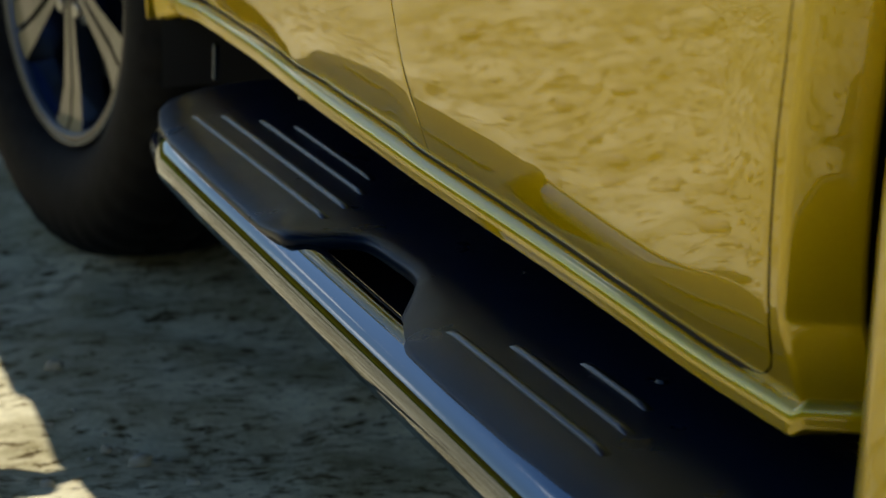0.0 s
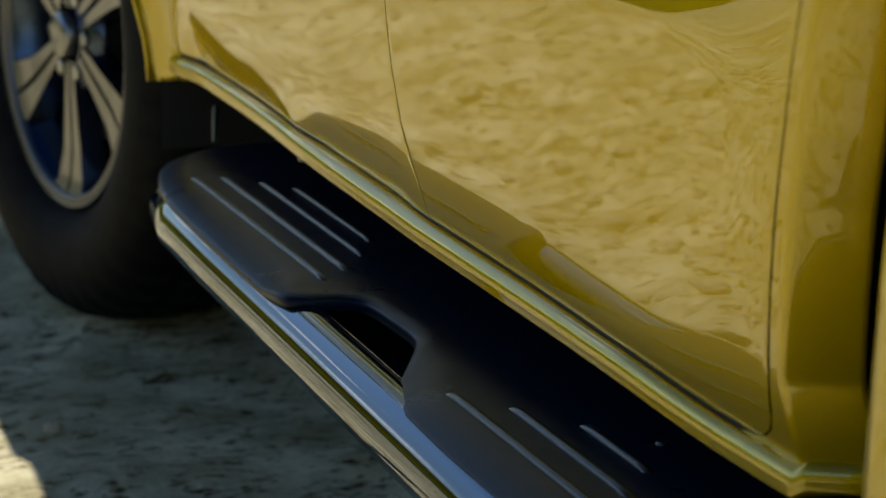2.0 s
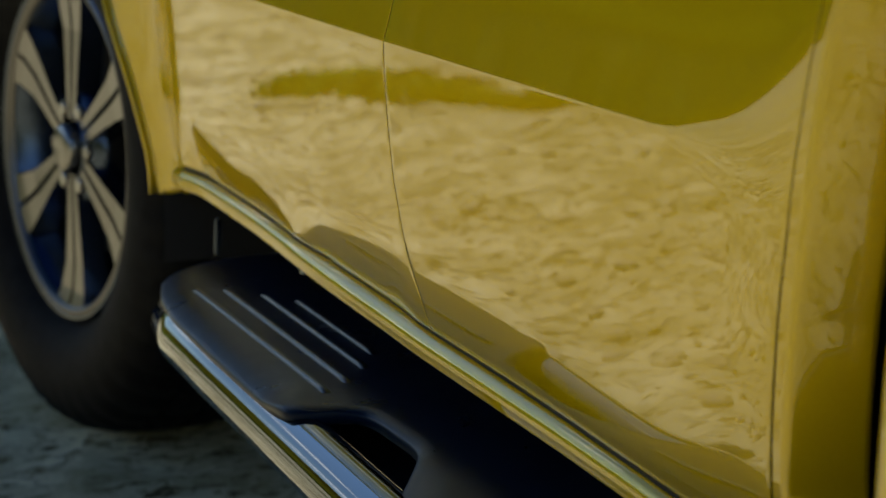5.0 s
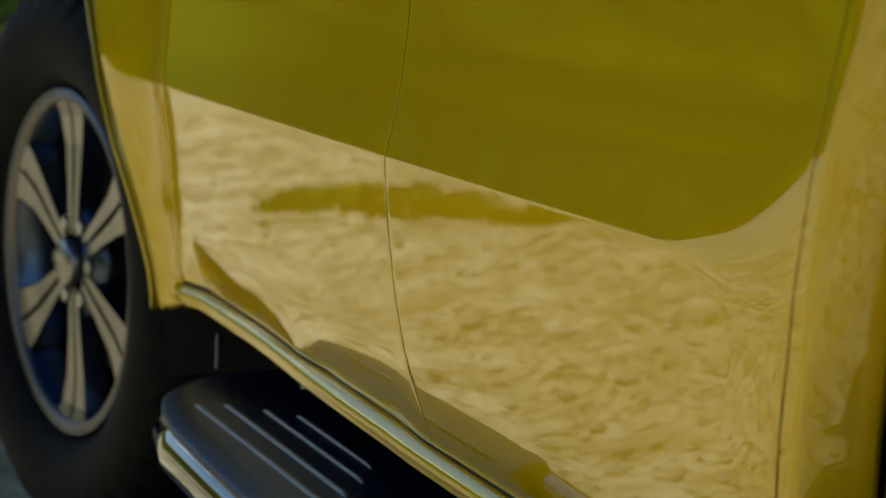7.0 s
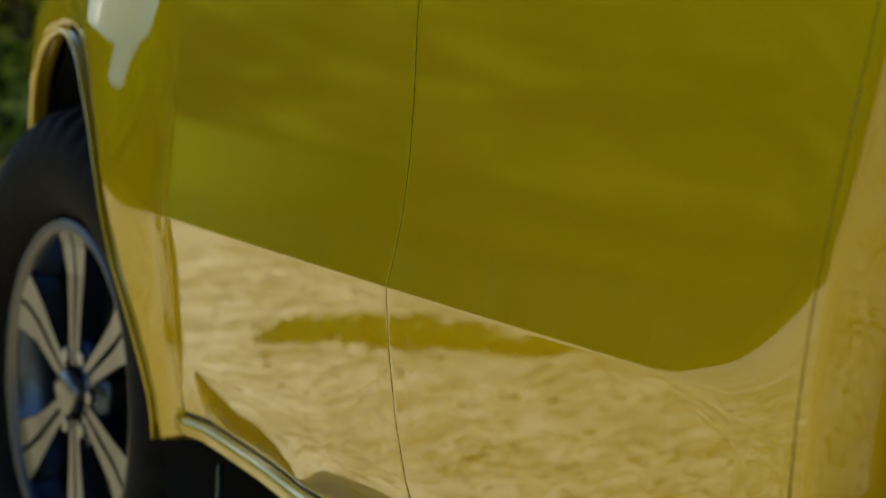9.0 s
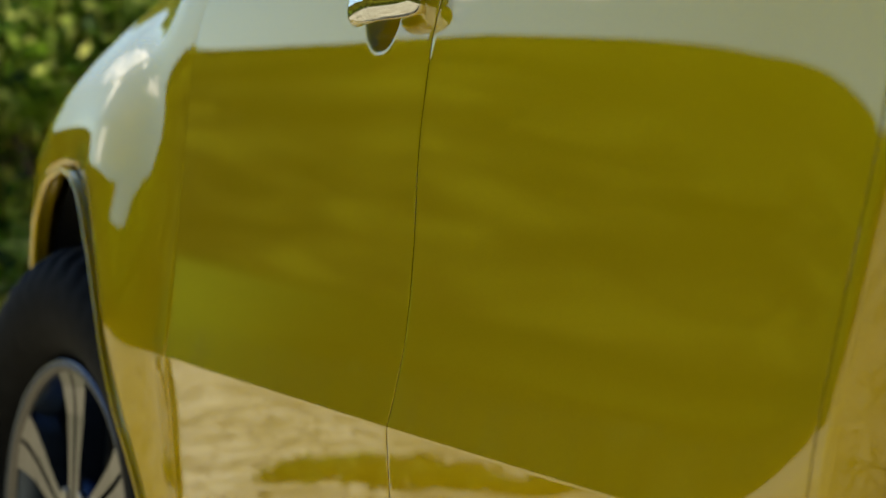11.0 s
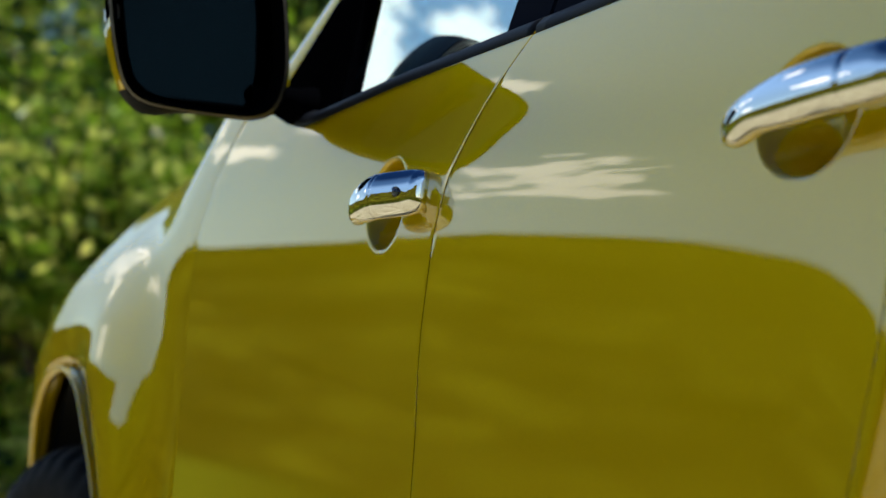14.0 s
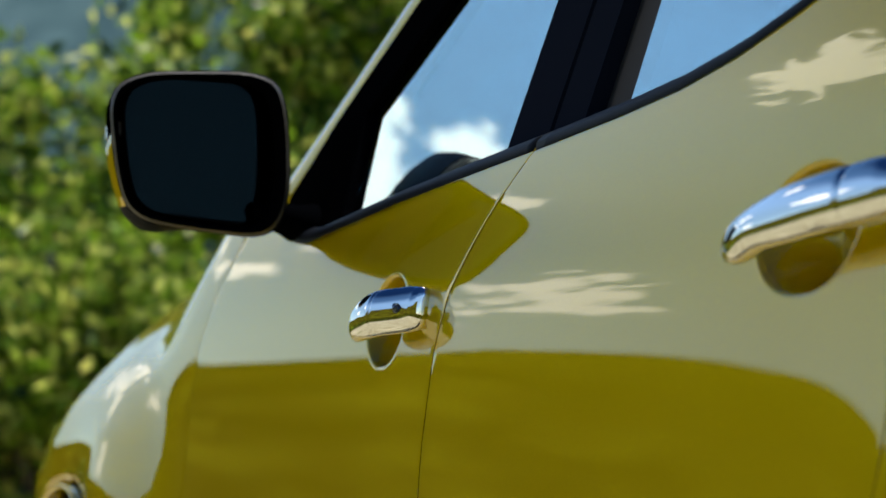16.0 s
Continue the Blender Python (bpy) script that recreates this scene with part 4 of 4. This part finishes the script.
# ---------------------------------------------------------------- side mirror
def side_mirror():
    mir = empty("side_mirror", "", "")
    mir.parent = TRUCK
    y0 = -0.98
    out = rounded([(-0.178, 1.308), (-0.142, 1.328), (-0.008, 1.334), (0.012, 1.30), (0.014, 1.20), (-0.006, 1.160), (-0.085, 1.166), (-0.154, 1.177), (-0.170, 1.222)],
                  [0.03, 0.03, 0.05, 0.05, 0.03, 0.03, 0.03, 0.03, 0.05], 5)
    cx, cz = -0.085, 1.250
    depth = [(0.0, 0.96), (0.004, 0.99), (0.012, 1.0), (0.020, 1.0), (0.030, 1.0), (0.040, 1.0), (0.075, 0.96), (0.110, 0.84), (0.140, 0.60), (0.156, 0.25), (0.160, 0.01)]
    n = len(out)
    verts = []
    for d, s in depth:
        for x, z in out:
            verts.append((cx + (x - cx) * s + d * 0.25, y0 + d, cz + (z - cz) * s + 0.1 * d))
    # dark frame, yellow cap and the black lower shell
    mesh_object("mirror_housing", verts[:3 * n], grid_faces(3, n, closed_v=True), HOUSING, mir, "black mirror housing frame")
    def swell(x, y, z):
        back = smooth01(0.012, 0.030, y - y0) * smooth01(-0.08, -0.13, x)
        low = smooth01(1.205, 1.175, z) * back
        side = smooth01(1.18, 1.20, z) * smooth01(1.27, 1.25, z) * back
        return (cx + (x - cx) * (1.012 + 0.10 * side + 0.12 * low), y, cz + (z - cz) * 1.012 - 0.010 * low)

    cap = [swell(x, y, z) for x, y, z in verts[2 * n:]]
    quads = grid_faces(len(depth) - 2, n, closed_v=True)
    mid = [[sum(cap[k][a] for k in f) / 4 for a in (0, 2)] for f in quads]
    outer = [f for f, (x, z) in zip(quads, mid) if z > 1.19 and (x < -0.05 or z < 1.255)]
    mesh_object("mirror_cap", cap, outer, PAINT, mir, "glossy yellow mirror cap")
    mesh_object("mirror_shell", cap, [f for f in quads if f not in outer], BLACK, mir, "black mirror shell")
    # bezel and glass, turned towards the driver
    inner = [(cx + (x - cx) * 0.875 + 0.002, cz + 0.002 + (z - cz) * 0.875) for x, z in out]
    rim = []
    for s, d in ((0.965, 0.0), (0.955, -0.003), (0.90, 0.003), (0.875, 0.016)):
        for x, z in out:
            rim.append((cx + (x - cx) * s, y0 + d, cz + (z - cz) * s))
    mesh_object("mirror_bezel", rim, grid_faces(4, n, closed_v=True), SATIN, mir, "black mirror bezel")
    bm = bmesh.new()
    face = bm.faces.new([bm.verts.new(Vector(((x - cx) * 0.995, 0, (z - cz) * 0.995))) for x, z in inner])
    back = bmesh.ops.extrude_face_region(bm, geom=[face])
    bmesh.ops.translate(bm, verts=[v for v in back["geom"] if isinstance(v, bmesh.types.BMVert)], vec=(0, 0.003, 0))
    bmesh.ops.recalc_face_normals(bm, faces=bm.faces)
    gl = part("mirror_glass", bm, MIRROR, mir, "dark mirror glass")
    gl.matrix_local = pose(cx, y0 + 0.013, cz, 2, 0, 11)
    bm = bmesh.new()
    face = bm.faces.new([bm.verts.new(Vector((cx + (x - cx) * 0.95, y0 + 0.036, cz + (z - cz) * 0.95))) for x, z in out])
    slab = bmesh.ops.extrude_face_region(bm, geom=[face])
    bmesh.ops.translate(bm, verts=[v for v in slab["geom"] if isinstance(v, bmesh.types.BMVert)], vec=(0, 0.004, 0))
    bmesh.ops.recalc_face_normals(bm, faces=bm.faces)
    part("mirror_backing", bm, SATIN, mir, "dull black backing plate")
    # arm to the window corner
    verts = []
    for x, y, z, hz, hy in ((-0.02, -0.935, 1.190, 0.014, 0.030), (0.02, -0.915, 1.188, 0.016, 0.032), (0.05, -0.890, 1.182, 0.022, 0.040), (0.075, -0.875, 1.178, 0.030, 0.050)):
        for k in range(12):
            q = 2 * math.pi * k / 12
            verts.append((x, y + hy * math.cos(q), z + hz * math.sin(q)))
    mesh_object("mirror_arm", verts, grid_faces(4, 12, closed_v=True), SATIN, mir, "black mirror arm")
    # turn lamp at the outer edge
    box("turn_lamp", (0.008, 0.045, 0.016), (-0.160, -0.925, 1.272), ORANGE, mir, "clear turn signal lens", 0.002)


side_mirror()


# ---------------------------------------------------------------- front wheel, steered to the left
RIM = 0.945


def wheel(name, at, lean, turn):
    wh = empty(name, "", "")
    wh.parent = TRUCK
    wh.matrix_local = Matrix.Translation(at) @ pose(0, 0, 0, 0, lean, turn)
    # local axes: -x outwards, y and z in the wheel's plane
    def lathe(name, prof, n, mat, label="", lumps=None):
        verts = []
        for i in range(n):
            q = 2 * math.pi * i / n
            for x, r in prof:
                rr = (r if name == "tyre" else r * RIM) + (lumps(i, x, r) if lumps else 0.0)
                verts.append((x, rr * math.cos(q), rr * math.sin(q)))
        return mesh_object(name, verts, grid_faces(n, len(prof), closed_u=True), mat, wh, label)

    def tread(i, x, r):
        if r < 0.373:
            return 0.0
        k = (i + (1 if x > 0.12 else 0)) % 4
        return -0.009 if k == 0 else 0.0
    prof = [(0.20, 0.250), (0.225, 0.275), (0.238, 0.33), (0.225, 0.372), (0.205, 0.388), (0.17, 0.396), (0.165, 0.388), (0.155, 0.388), (0.15, 0.398), (0.115, 0.399), (0.11, 0.389), (0.10, 0.389), (0.095, 0.399),
            (0.06, 0.398), (0.055, 0.389), (0.045, 0.389), (0.04, 0.396), (0.006, 0.388), (-0.016, 0.374), (-0.031, 0.345), (-0.035, 0.315), (-0.030, 0.284), (-0.018, 0.258), (0.002, 0.241), (0.02, 0.233)]
    lathe("tyre", prof, 180, RUBBER, "black all-terrain tyre with dusty tread", tread)
    lathe("rim", [(0.20, 0.235), (0.10, 0.215), (0.035, 0.222), (0.008, 0.236), (-0.004, 0.243), (-0.008, 0.250), (-0.002, 0.254), (0.006, 0.252)], 96, DARKALLOY, "dark alloy rim")
    lathe("rim_lip", [(0.004, 0.231), (-0.004, 0.234), (-0.0065, 0.238), (-0.0066, 0.244), (-0.002, 0.2475)], 96, LIP, "dull alloy rim lip")
    lathe("brake_drum", [(0.06, 0.0), (0.055, 0.10), (0.06, 0.16), (0.10, 0.165)], 48, DARK, "dark brake disc")
    # six twin spokes
    for k in range(6):
        a = 60 * k
        for side in (-1, 1):
            secs = [(0.040, 0.0095, 0.012, 0.004), (0.075, 0.0115, 0.015, 0.004), (0.12, 0.0145, 0.019, 0.005), (0.17, 0.0185, 0.027, 0.006), (0.212, 0.0240, 0.039, 0.003), (0.238, 0.0295, 0.051, -0.004)]
            vs = []
            for r, off, w, dx in secs:
                r, off, w = r * RIM, off * RIM, w * RIM
                c = side * off
                x = 0.002 + dx
                vs += [(x, c - w * 0.5, r), (x, c + w * 0.5, r), (x + 0.034, c + w * (0.72 if side > 0 else 0.5), r), (x + 0.034, c - w * (0.5 if side > 0 else 0.72), r)]
            faces = grid_faces(len(secs), 4, closed_v=True)
            me = bpy.data.meshes.new("spoke")
            me.from_pydata(vs, [], faces)
            me.materials.append(ALLOY)
            me.materials.append(DARKALLOY)
            for pi, pl in enumerate(me.polygons):
                pl.material_index = 0 if pi % 4 == 0 else 1
            ob = new("spoke", me)
            ob.parent = wh
            ob.matrix_local = pose(0, 0, 0, a, 0, 0)
        bm = bmesh.new()
        bmesh.ops.create_cone(bm, cap_ends=True, segments=6, radius1=0.011, radius2=0.010, depth=0.02, matrix=pose(0.012, 0, 0, 0, 90, 0))
        ob = part("wheel_nut", bm, STEEL, wh)
        ob.matrix_local = pose(0, 0, 0, a + 30, 0, 0) @ Matrix.Translation((0, 0, 0.057))
        add_bevel(ob, 0.002)
    lathe("hub_plate", [(0.03, 0.085), (0.012, 0.082), (0.010, 0.05), (0.004, 0.046)], 48, DARKALLOY, "dark hub plate")
    cap = lathe("centre_cap", [(0.01, 0.034), (-0.006, 0.034), (-0.010, 0.031), (-0.0125, 0.018), (-0.013, 0.0005)], 40, ALLOY, "silver wheel centre cap")


wheel("front_wheel", HUB, 0.8, 10)
wheel("front_wheel", (1.89, HUB.y, HUB.z), 0.0, 190)
wheel("rear_wheel", (0.02, -3.22, HUB.z), 0.0, 0)
wheel("rear_wheel", (1.84, -3.22, HUB.z), 0.0, 180)


# ---------------------------------------------------------------- side step
def side_step():
    st = empty("side_step", "", "")
    st.parent = TRUCK
    top = 0.366
    inner_x = 0.11
    edge = [(0.11, -0.664), (0.05, -0.668), (-0.013, -0.687), (-0.050, -0.727), (-0.074, -0.775), (-0.094, -0.860), (-0.104, -0.950), (-0.108, -1.10), (-0.111, -1.28), (-0.112, -1.385), (-0.109, -1.415),
            (-0.090, -1.424), (-0.060, -1.426), (-0.047, -1.438), (-0.043, -1.465), (-0.040, -1.555), (-0.043, -1.584), (-0.060, -1.622), (-0.088, -1.674), (-0.105, -1.713), (-0.113, -1.760), (-0.116, -1.87), (-0.117, -2.0), (-0.117, -2.1), (-0.117, -2.30), (-0.110, -2.36), (-0.085, -2.40), (0.06, -2.42)]
    fine = []
    for (xa, ya), (xb, yb) in zip(edge, edge[1:]):
        m = max(1, int(math.hypot(xb - xa, yb - ya) / 0.006))
        fine += [(xa + (xb - xa) * k / m, ya + (yb - ya) * k / m) for k in range(m)]
    for _ in range(6):
        fine = fine[:1] + [tuple((Vector(fine[k - 1]) + 2 * Vector(fine[k]) + Vector(fine[k + 1])) / 4) for k in range(1, len(fine) - 1)] + fine[-1:]
    across = [0.0, 0.2, 0.4, 0.55] + [0.55 + 0.45 * k / 26 for k in range(1, 27)]
    border = np.array(fine)

    def plate_top(x, y):
        """The plate is flat in the middle and rolls down towards its rim; tightly in the foot notch."""
        roll = 0.044 - 0.030 * smooth01(-1.32, -1.40, y) * smooth01(-1.70, -1.60, y)
        d = float(np.min(np.hypot(border[:, 0] - x, border[:, 1] - y)))
        k = max(0.0, 1 - d / roll)
        return top - (0.24 * roll) * k ** 1.9

    verts = []
    for x_e, y in fine:
        line = [(inner_x + (x_e - inner_x) * s_, y, 0) for s_ in across]
        line = [(x, y, plate_top(x, y)) for x, y, _ in line]
        z_e = line[-1][2]
        line += [(x_e - 0.0012, y, z_e - 0.0012), (x_e - 0.0016, y, z_e - 0.004), (x_e - 0.001, y, z_e - 0.010), (x_e + 0.012, y, z_e - 0.012)]
        verts += line
    pl = mesh_object("tread_plate", verts, grid_faces(len(fine), len(line)), TREAD, st, "satin black plastic tread plate with rolled rim")
    thicken(pl, 0.002)
    ribs = [(-0.060, -0.875, -1.37), (-0.030, -0.885, -1.34), (0.002, -0.925, -1.29), (0.028, -0.965, -1.235),
            (-0.074, -1.752, -2.072), (-0.042, -1.806, -2.038), (-0.008, -1.866, -1.992)]
    for x, ya, yb in ribs:
        verts = []
        pts = [ya, ya - 0.006, ya - 0.02, yb + 0.02, yb + 0.006, yb]
        hs = [0.0004, 0.0045, 0.006, 0.006, 0.0045, 0.0004]
        for y, h in zip(pts, hs):
            for k in range(9):
                q = math.pi * k / 8
                verts.append((x - 0.0044 * math.cos(q), y, plate_top(x, y) - 0.0005 + 0.62 * h * math.sin(q)))
        mesh_object("grip_rib", verts, grid_faces(len(pts), 9), RIB, pl)
    bm = bmesh.new()
    bmesh.ops.create_cone(bm, cap_ends=True, segments=16, radius1=0.006, radius2=0.0045, depth=0.003)
    plug = part("screw_plug", bm, RIB, pl, "round plastic screw plug")
    plug.matrix_local = pose(0.028, -1.93, top + 0.001)
    tz = top - 0.040
    path = [(0.11, -0.755, tz - 0.004), (0.02, -0.765, tz - 0.002), (-0.040, -0.795, tz), (-0.072, -0.850, tz), (-0.087, -0.95, tz)]
    path += [(-0.086 + 0.018 * (y + 0.98), y, tz) for y in (-1.15, -1.35, -1.55, -1.75, -1.95, -2.15, -2.33)] + [(-0.098, -2.39, tz), (-0.05, -2.425, tz), (0.05, -2.43, tz - 0.004)]
    tube_along("step_tube", path, 0.0315, TUBE, st, "polished chrome step tube", 32)
    box("step_tray", (0.15, 1.50, 0.012), (0.035, -1.56, top - 0.062), DARK, st, "black tray under the tread plate", 0.003)
    for y in (-0.86, -1.52, -2.2):
        box("step_bracket", (0.20, 0.05, 0.03), (0.08, y, top - 0.05), DARK, st, "black step bracket", 0.006)
    for y in (-1.02, -1.17):
        bm = bmesh.new()
        bmesh.ops.create_cone(bm, cap_ends=True, segments=6, radius1=0.0050, radius2=0.0042, depth=0.005)
        ob = part("sill_bolt", bm, STEEL, st, "bright bolt head")
        ob.matrix_local = pose(0.020, y, 0.4085)


side_step()
# mud flap stay behind the wheel
box("flap_stay", (0.008, 0.005, 0.045), (0.03, -0.62, 0.375), DARKALLOY, TRUCK, "grey mud flap stay", 0.002, (10, 0, 0))


# ---------------------------------------------------------------- trees and far land
def bush(name, at, radius, height, leaves, seed, size, mat, label):
    rng = np.random.default_rng(seed)
    tree = empty(name, label, "tree")
    tree.matrix_world = Matrix.Translation(at)
    # limbs
    limbs = []
    for i in range(9):
        k = rng.uniform(0, 6.28)
        out = radius * rng.uniform(0.35, 0.75)
        top = height * rng.uniform(0.45, 0.9)
        limbs.append([(0, 0, 0.0), (math.cos(k) * out * 0.25, math.sin(k) * out * 0.25, top * 0.4), (math.cos(k) * out * 0.7, math.sin(k) * out * 0.7, top * 0.8), (math.cos(k) * out, math.sin(k) * out, top)])
    for i, l in enumerate(limbs):
        tube_along("trunk" if i == 0 else "limb", l, lambda j: (0.07 * height / 3) * (1 - 0.27 * j), BARK, tree, "", 8)
    # clumps of leaves with gaps between them
    clumps = []
    for i in range(int(70 + 9 * radius * height)):
        q = rng.normal(size=3)
        q /= np.linalg.norm(q)
        r = rng.uniform(0.25, 1.0)
        c = np.array([q[0] * radius * r, q[1] * radius * r, height * 0.52 + q[2] * height * 0.48 * r])
        clumps.append((c, rng.uniform(0.18, 0.42) * radius * 0.6))
    n = leaves
    pick = rng.integers(0, len(clumps), n)
    cc = np.array([clumps[i][0] for i in pick])
    rr = np.array([clumps[i][1] for i in pick])
    p = cc + rng.normal(size=(n, 3)) * rr[:, None] * 0.52
    p[:, 2] = np.maximum(p[:, 2], 0.02)
    u = rng.normal(size=(n, 3))
    u /= np.linalg.norm(u, axis=1)[:, None]
    v = np.cross(u, rng.normal(size=(n, 3)))
    v /= np.linalg.norm(v, axis=1)[:, None]
    s = size * rng.uniform(0.6, 1.4, n)[:, None]
    a, b, c, d = p - u * s, p + v * s * 0.45, p + u * s, p - v * s * 0.45
    verts = np.stack([a, b, c, d], 1).reshape(-1, 3)
    faces = [(4 * i, 4 * i + 1, 4 * i + 2, 4 * i + 3) for i in range(n)]
    tagged(mesh_object("crown", verts, faces, mat, tree, "", False), kind="stuff")
    return tree


near_label = "leafy sunlit green shrub with gaps between its boughs"
for i, (x, y, r, h) in enumerate([(1.75, 9.0, 1.2, 2.72), (3.6, 9.6, 1.5, 4.3), (0.3, 12.5, 1.3, 2.5), (5.0, 12.5, 1.9, 5.0), (6.4, 12.0, 1.8, 4.4)]):
    bush("green_shrub", (x, y, -0.02), r, h, 54000, 20 + i, 0.046, LEAF, near_label)

FOREST, t_, b_ = material("forest_canopy", (0.05, 0.07, 0.01), 1.0, spec=0.0)
d_ = t_.nodes.new("ShaderNodeNewGeometry")
r_ = ramp(t_, d_.outputs["Random Per Island"], [(0.0, (0.027, 0.0235, 0.003)), (0.5, (0.056, 0.048, 0.005)), (1.0, (0.100, 0.087, 0.010))])
w_ = texture(t_, 0.016, 6.0, 0.65, stretch=(1, 1, 2.5))
s_ = ramp(t_, w_.outputs["Fac"], [(0.37, (0.34, 0.30, 0.40)), (0.5, (1.0, 1.0, 1.0)), (0.62, (2.5, 2.8, 1.5))])
m_ = t_.nodes.new("ShaderNodeMixRGB")
m_.blend_type = "MULTIPLY"
m_.inputs["Fac"].default_value = 1.0
t_.links.new(r_.outputs["Color"], m_.inputs["Color1"])
t_.links.new(s_.outputs["Color"], m_.inputs["Color2"])
t_.links.new(m_.outputs["Color"], b_.inputs["Base Color"])


def wooded_ridge(name, az, width, dist, seed):
    """A long rise, closely covered with tree crowns; low ahead, raised where unseen to block sky."""
    rng = np.random.default_rng(seed)
    bm = bmesh.new()
    bmesh.ops.create_icosphere(bm, subdivisions=1, radius=1.0)
    base = np.array([v.co for v in bm.verts])
    tri = [tuple(v.index for v in f.verts) for f in bm.faces]
    bm.free()
    vs, fs = [], []

    def rise(a):
        # the unseen 15 degree stretch is added height that dims skylight on shaded ground
        return dist * 1.24 * math.tan(radians(table(math.degrees(a), [(-165, 15.0), (-80, 15.0), (-48, 8.0), (-30, 6.5), (-24, 6.55), (-19, 6.2), (-15.5, 5.4), (-12, 4.8), (0, 4.4), (10, 4.2)])))
    for i in range(14000):
        a = radians(az + width * (rng.random() - 0.5))
        s = rng.random() ** 0.7
        d = dist * (0.72 + 0.5 * s)
        r = rng.uniform(1.1, 2.1)
        q = base * (1 + 0.25 * rng.normal(size=(len(base), 1))) * np.array([r, r, r * rng.uniform(0.8, 1.2)])
        n0 = len(vs)
        vs += [tuple(p) for p in q + np.array([math.sin(a) * d, math.cos(a) * d, rise(a) * s * 0.955 + r * 0.2])]
        fs += [tuple(n0 + j for j in f) for f in tri]
    ob = mesh_object(name, vs, fs, FOREST)
    tagged(ob, "dense green wood on a ridge beyond the meadow, raised where unseen", "woods", kind="stuff")
    n, m = 90, 12
    verts = []
    for i in range(n + 1):
        a = radians(az - width / 2 + width * i / n)
        for j in range(m + 1):
            s = j / m
            d = dist * (0.70 + 0.54 * s)
            verts.append((math.sin(a) * d, math.cos(a) * d, rise(a) * s))
    tagged(mesh_object("ridge", verts, grid_faces(n + 1, m + 1), FOREST), "green ridge, low ahead and raised where unseen to cut skylight", "hill", kind="structure")


def hillside(name, az, width, dist, height, seed):
    n, m = 120, 10
    verts = []
    for i in range(n + 1):
        a = radians(az - width / 2 + width * i / n)
        top = height * smooth01(0.0, 0.09, i / n) * (0.55 + 0.45 * math.sin(math.pi * i / n)) * (1 + 0.25 * noise.noise(Vector((i * 0.065, seed, 0)))) + 9 * noise.noise(Vector((i * 0.45, seed, 3)))
        for j in range(m + 1):
            s = j / m
            d = dist * (0.7 + 0.6 * s)
            verts.append((math.sin(a) * d, math.cos(a) * d, top * s ** 0.8 - 2))
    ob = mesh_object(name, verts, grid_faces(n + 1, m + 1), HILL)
    tagged(ob, "distant wooded mountainside with haze put into its blue colour", "hill", kind="structure")


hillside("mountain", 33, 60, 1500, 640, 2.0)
wooded_ridge("woods", -78, 170, 600, 5)
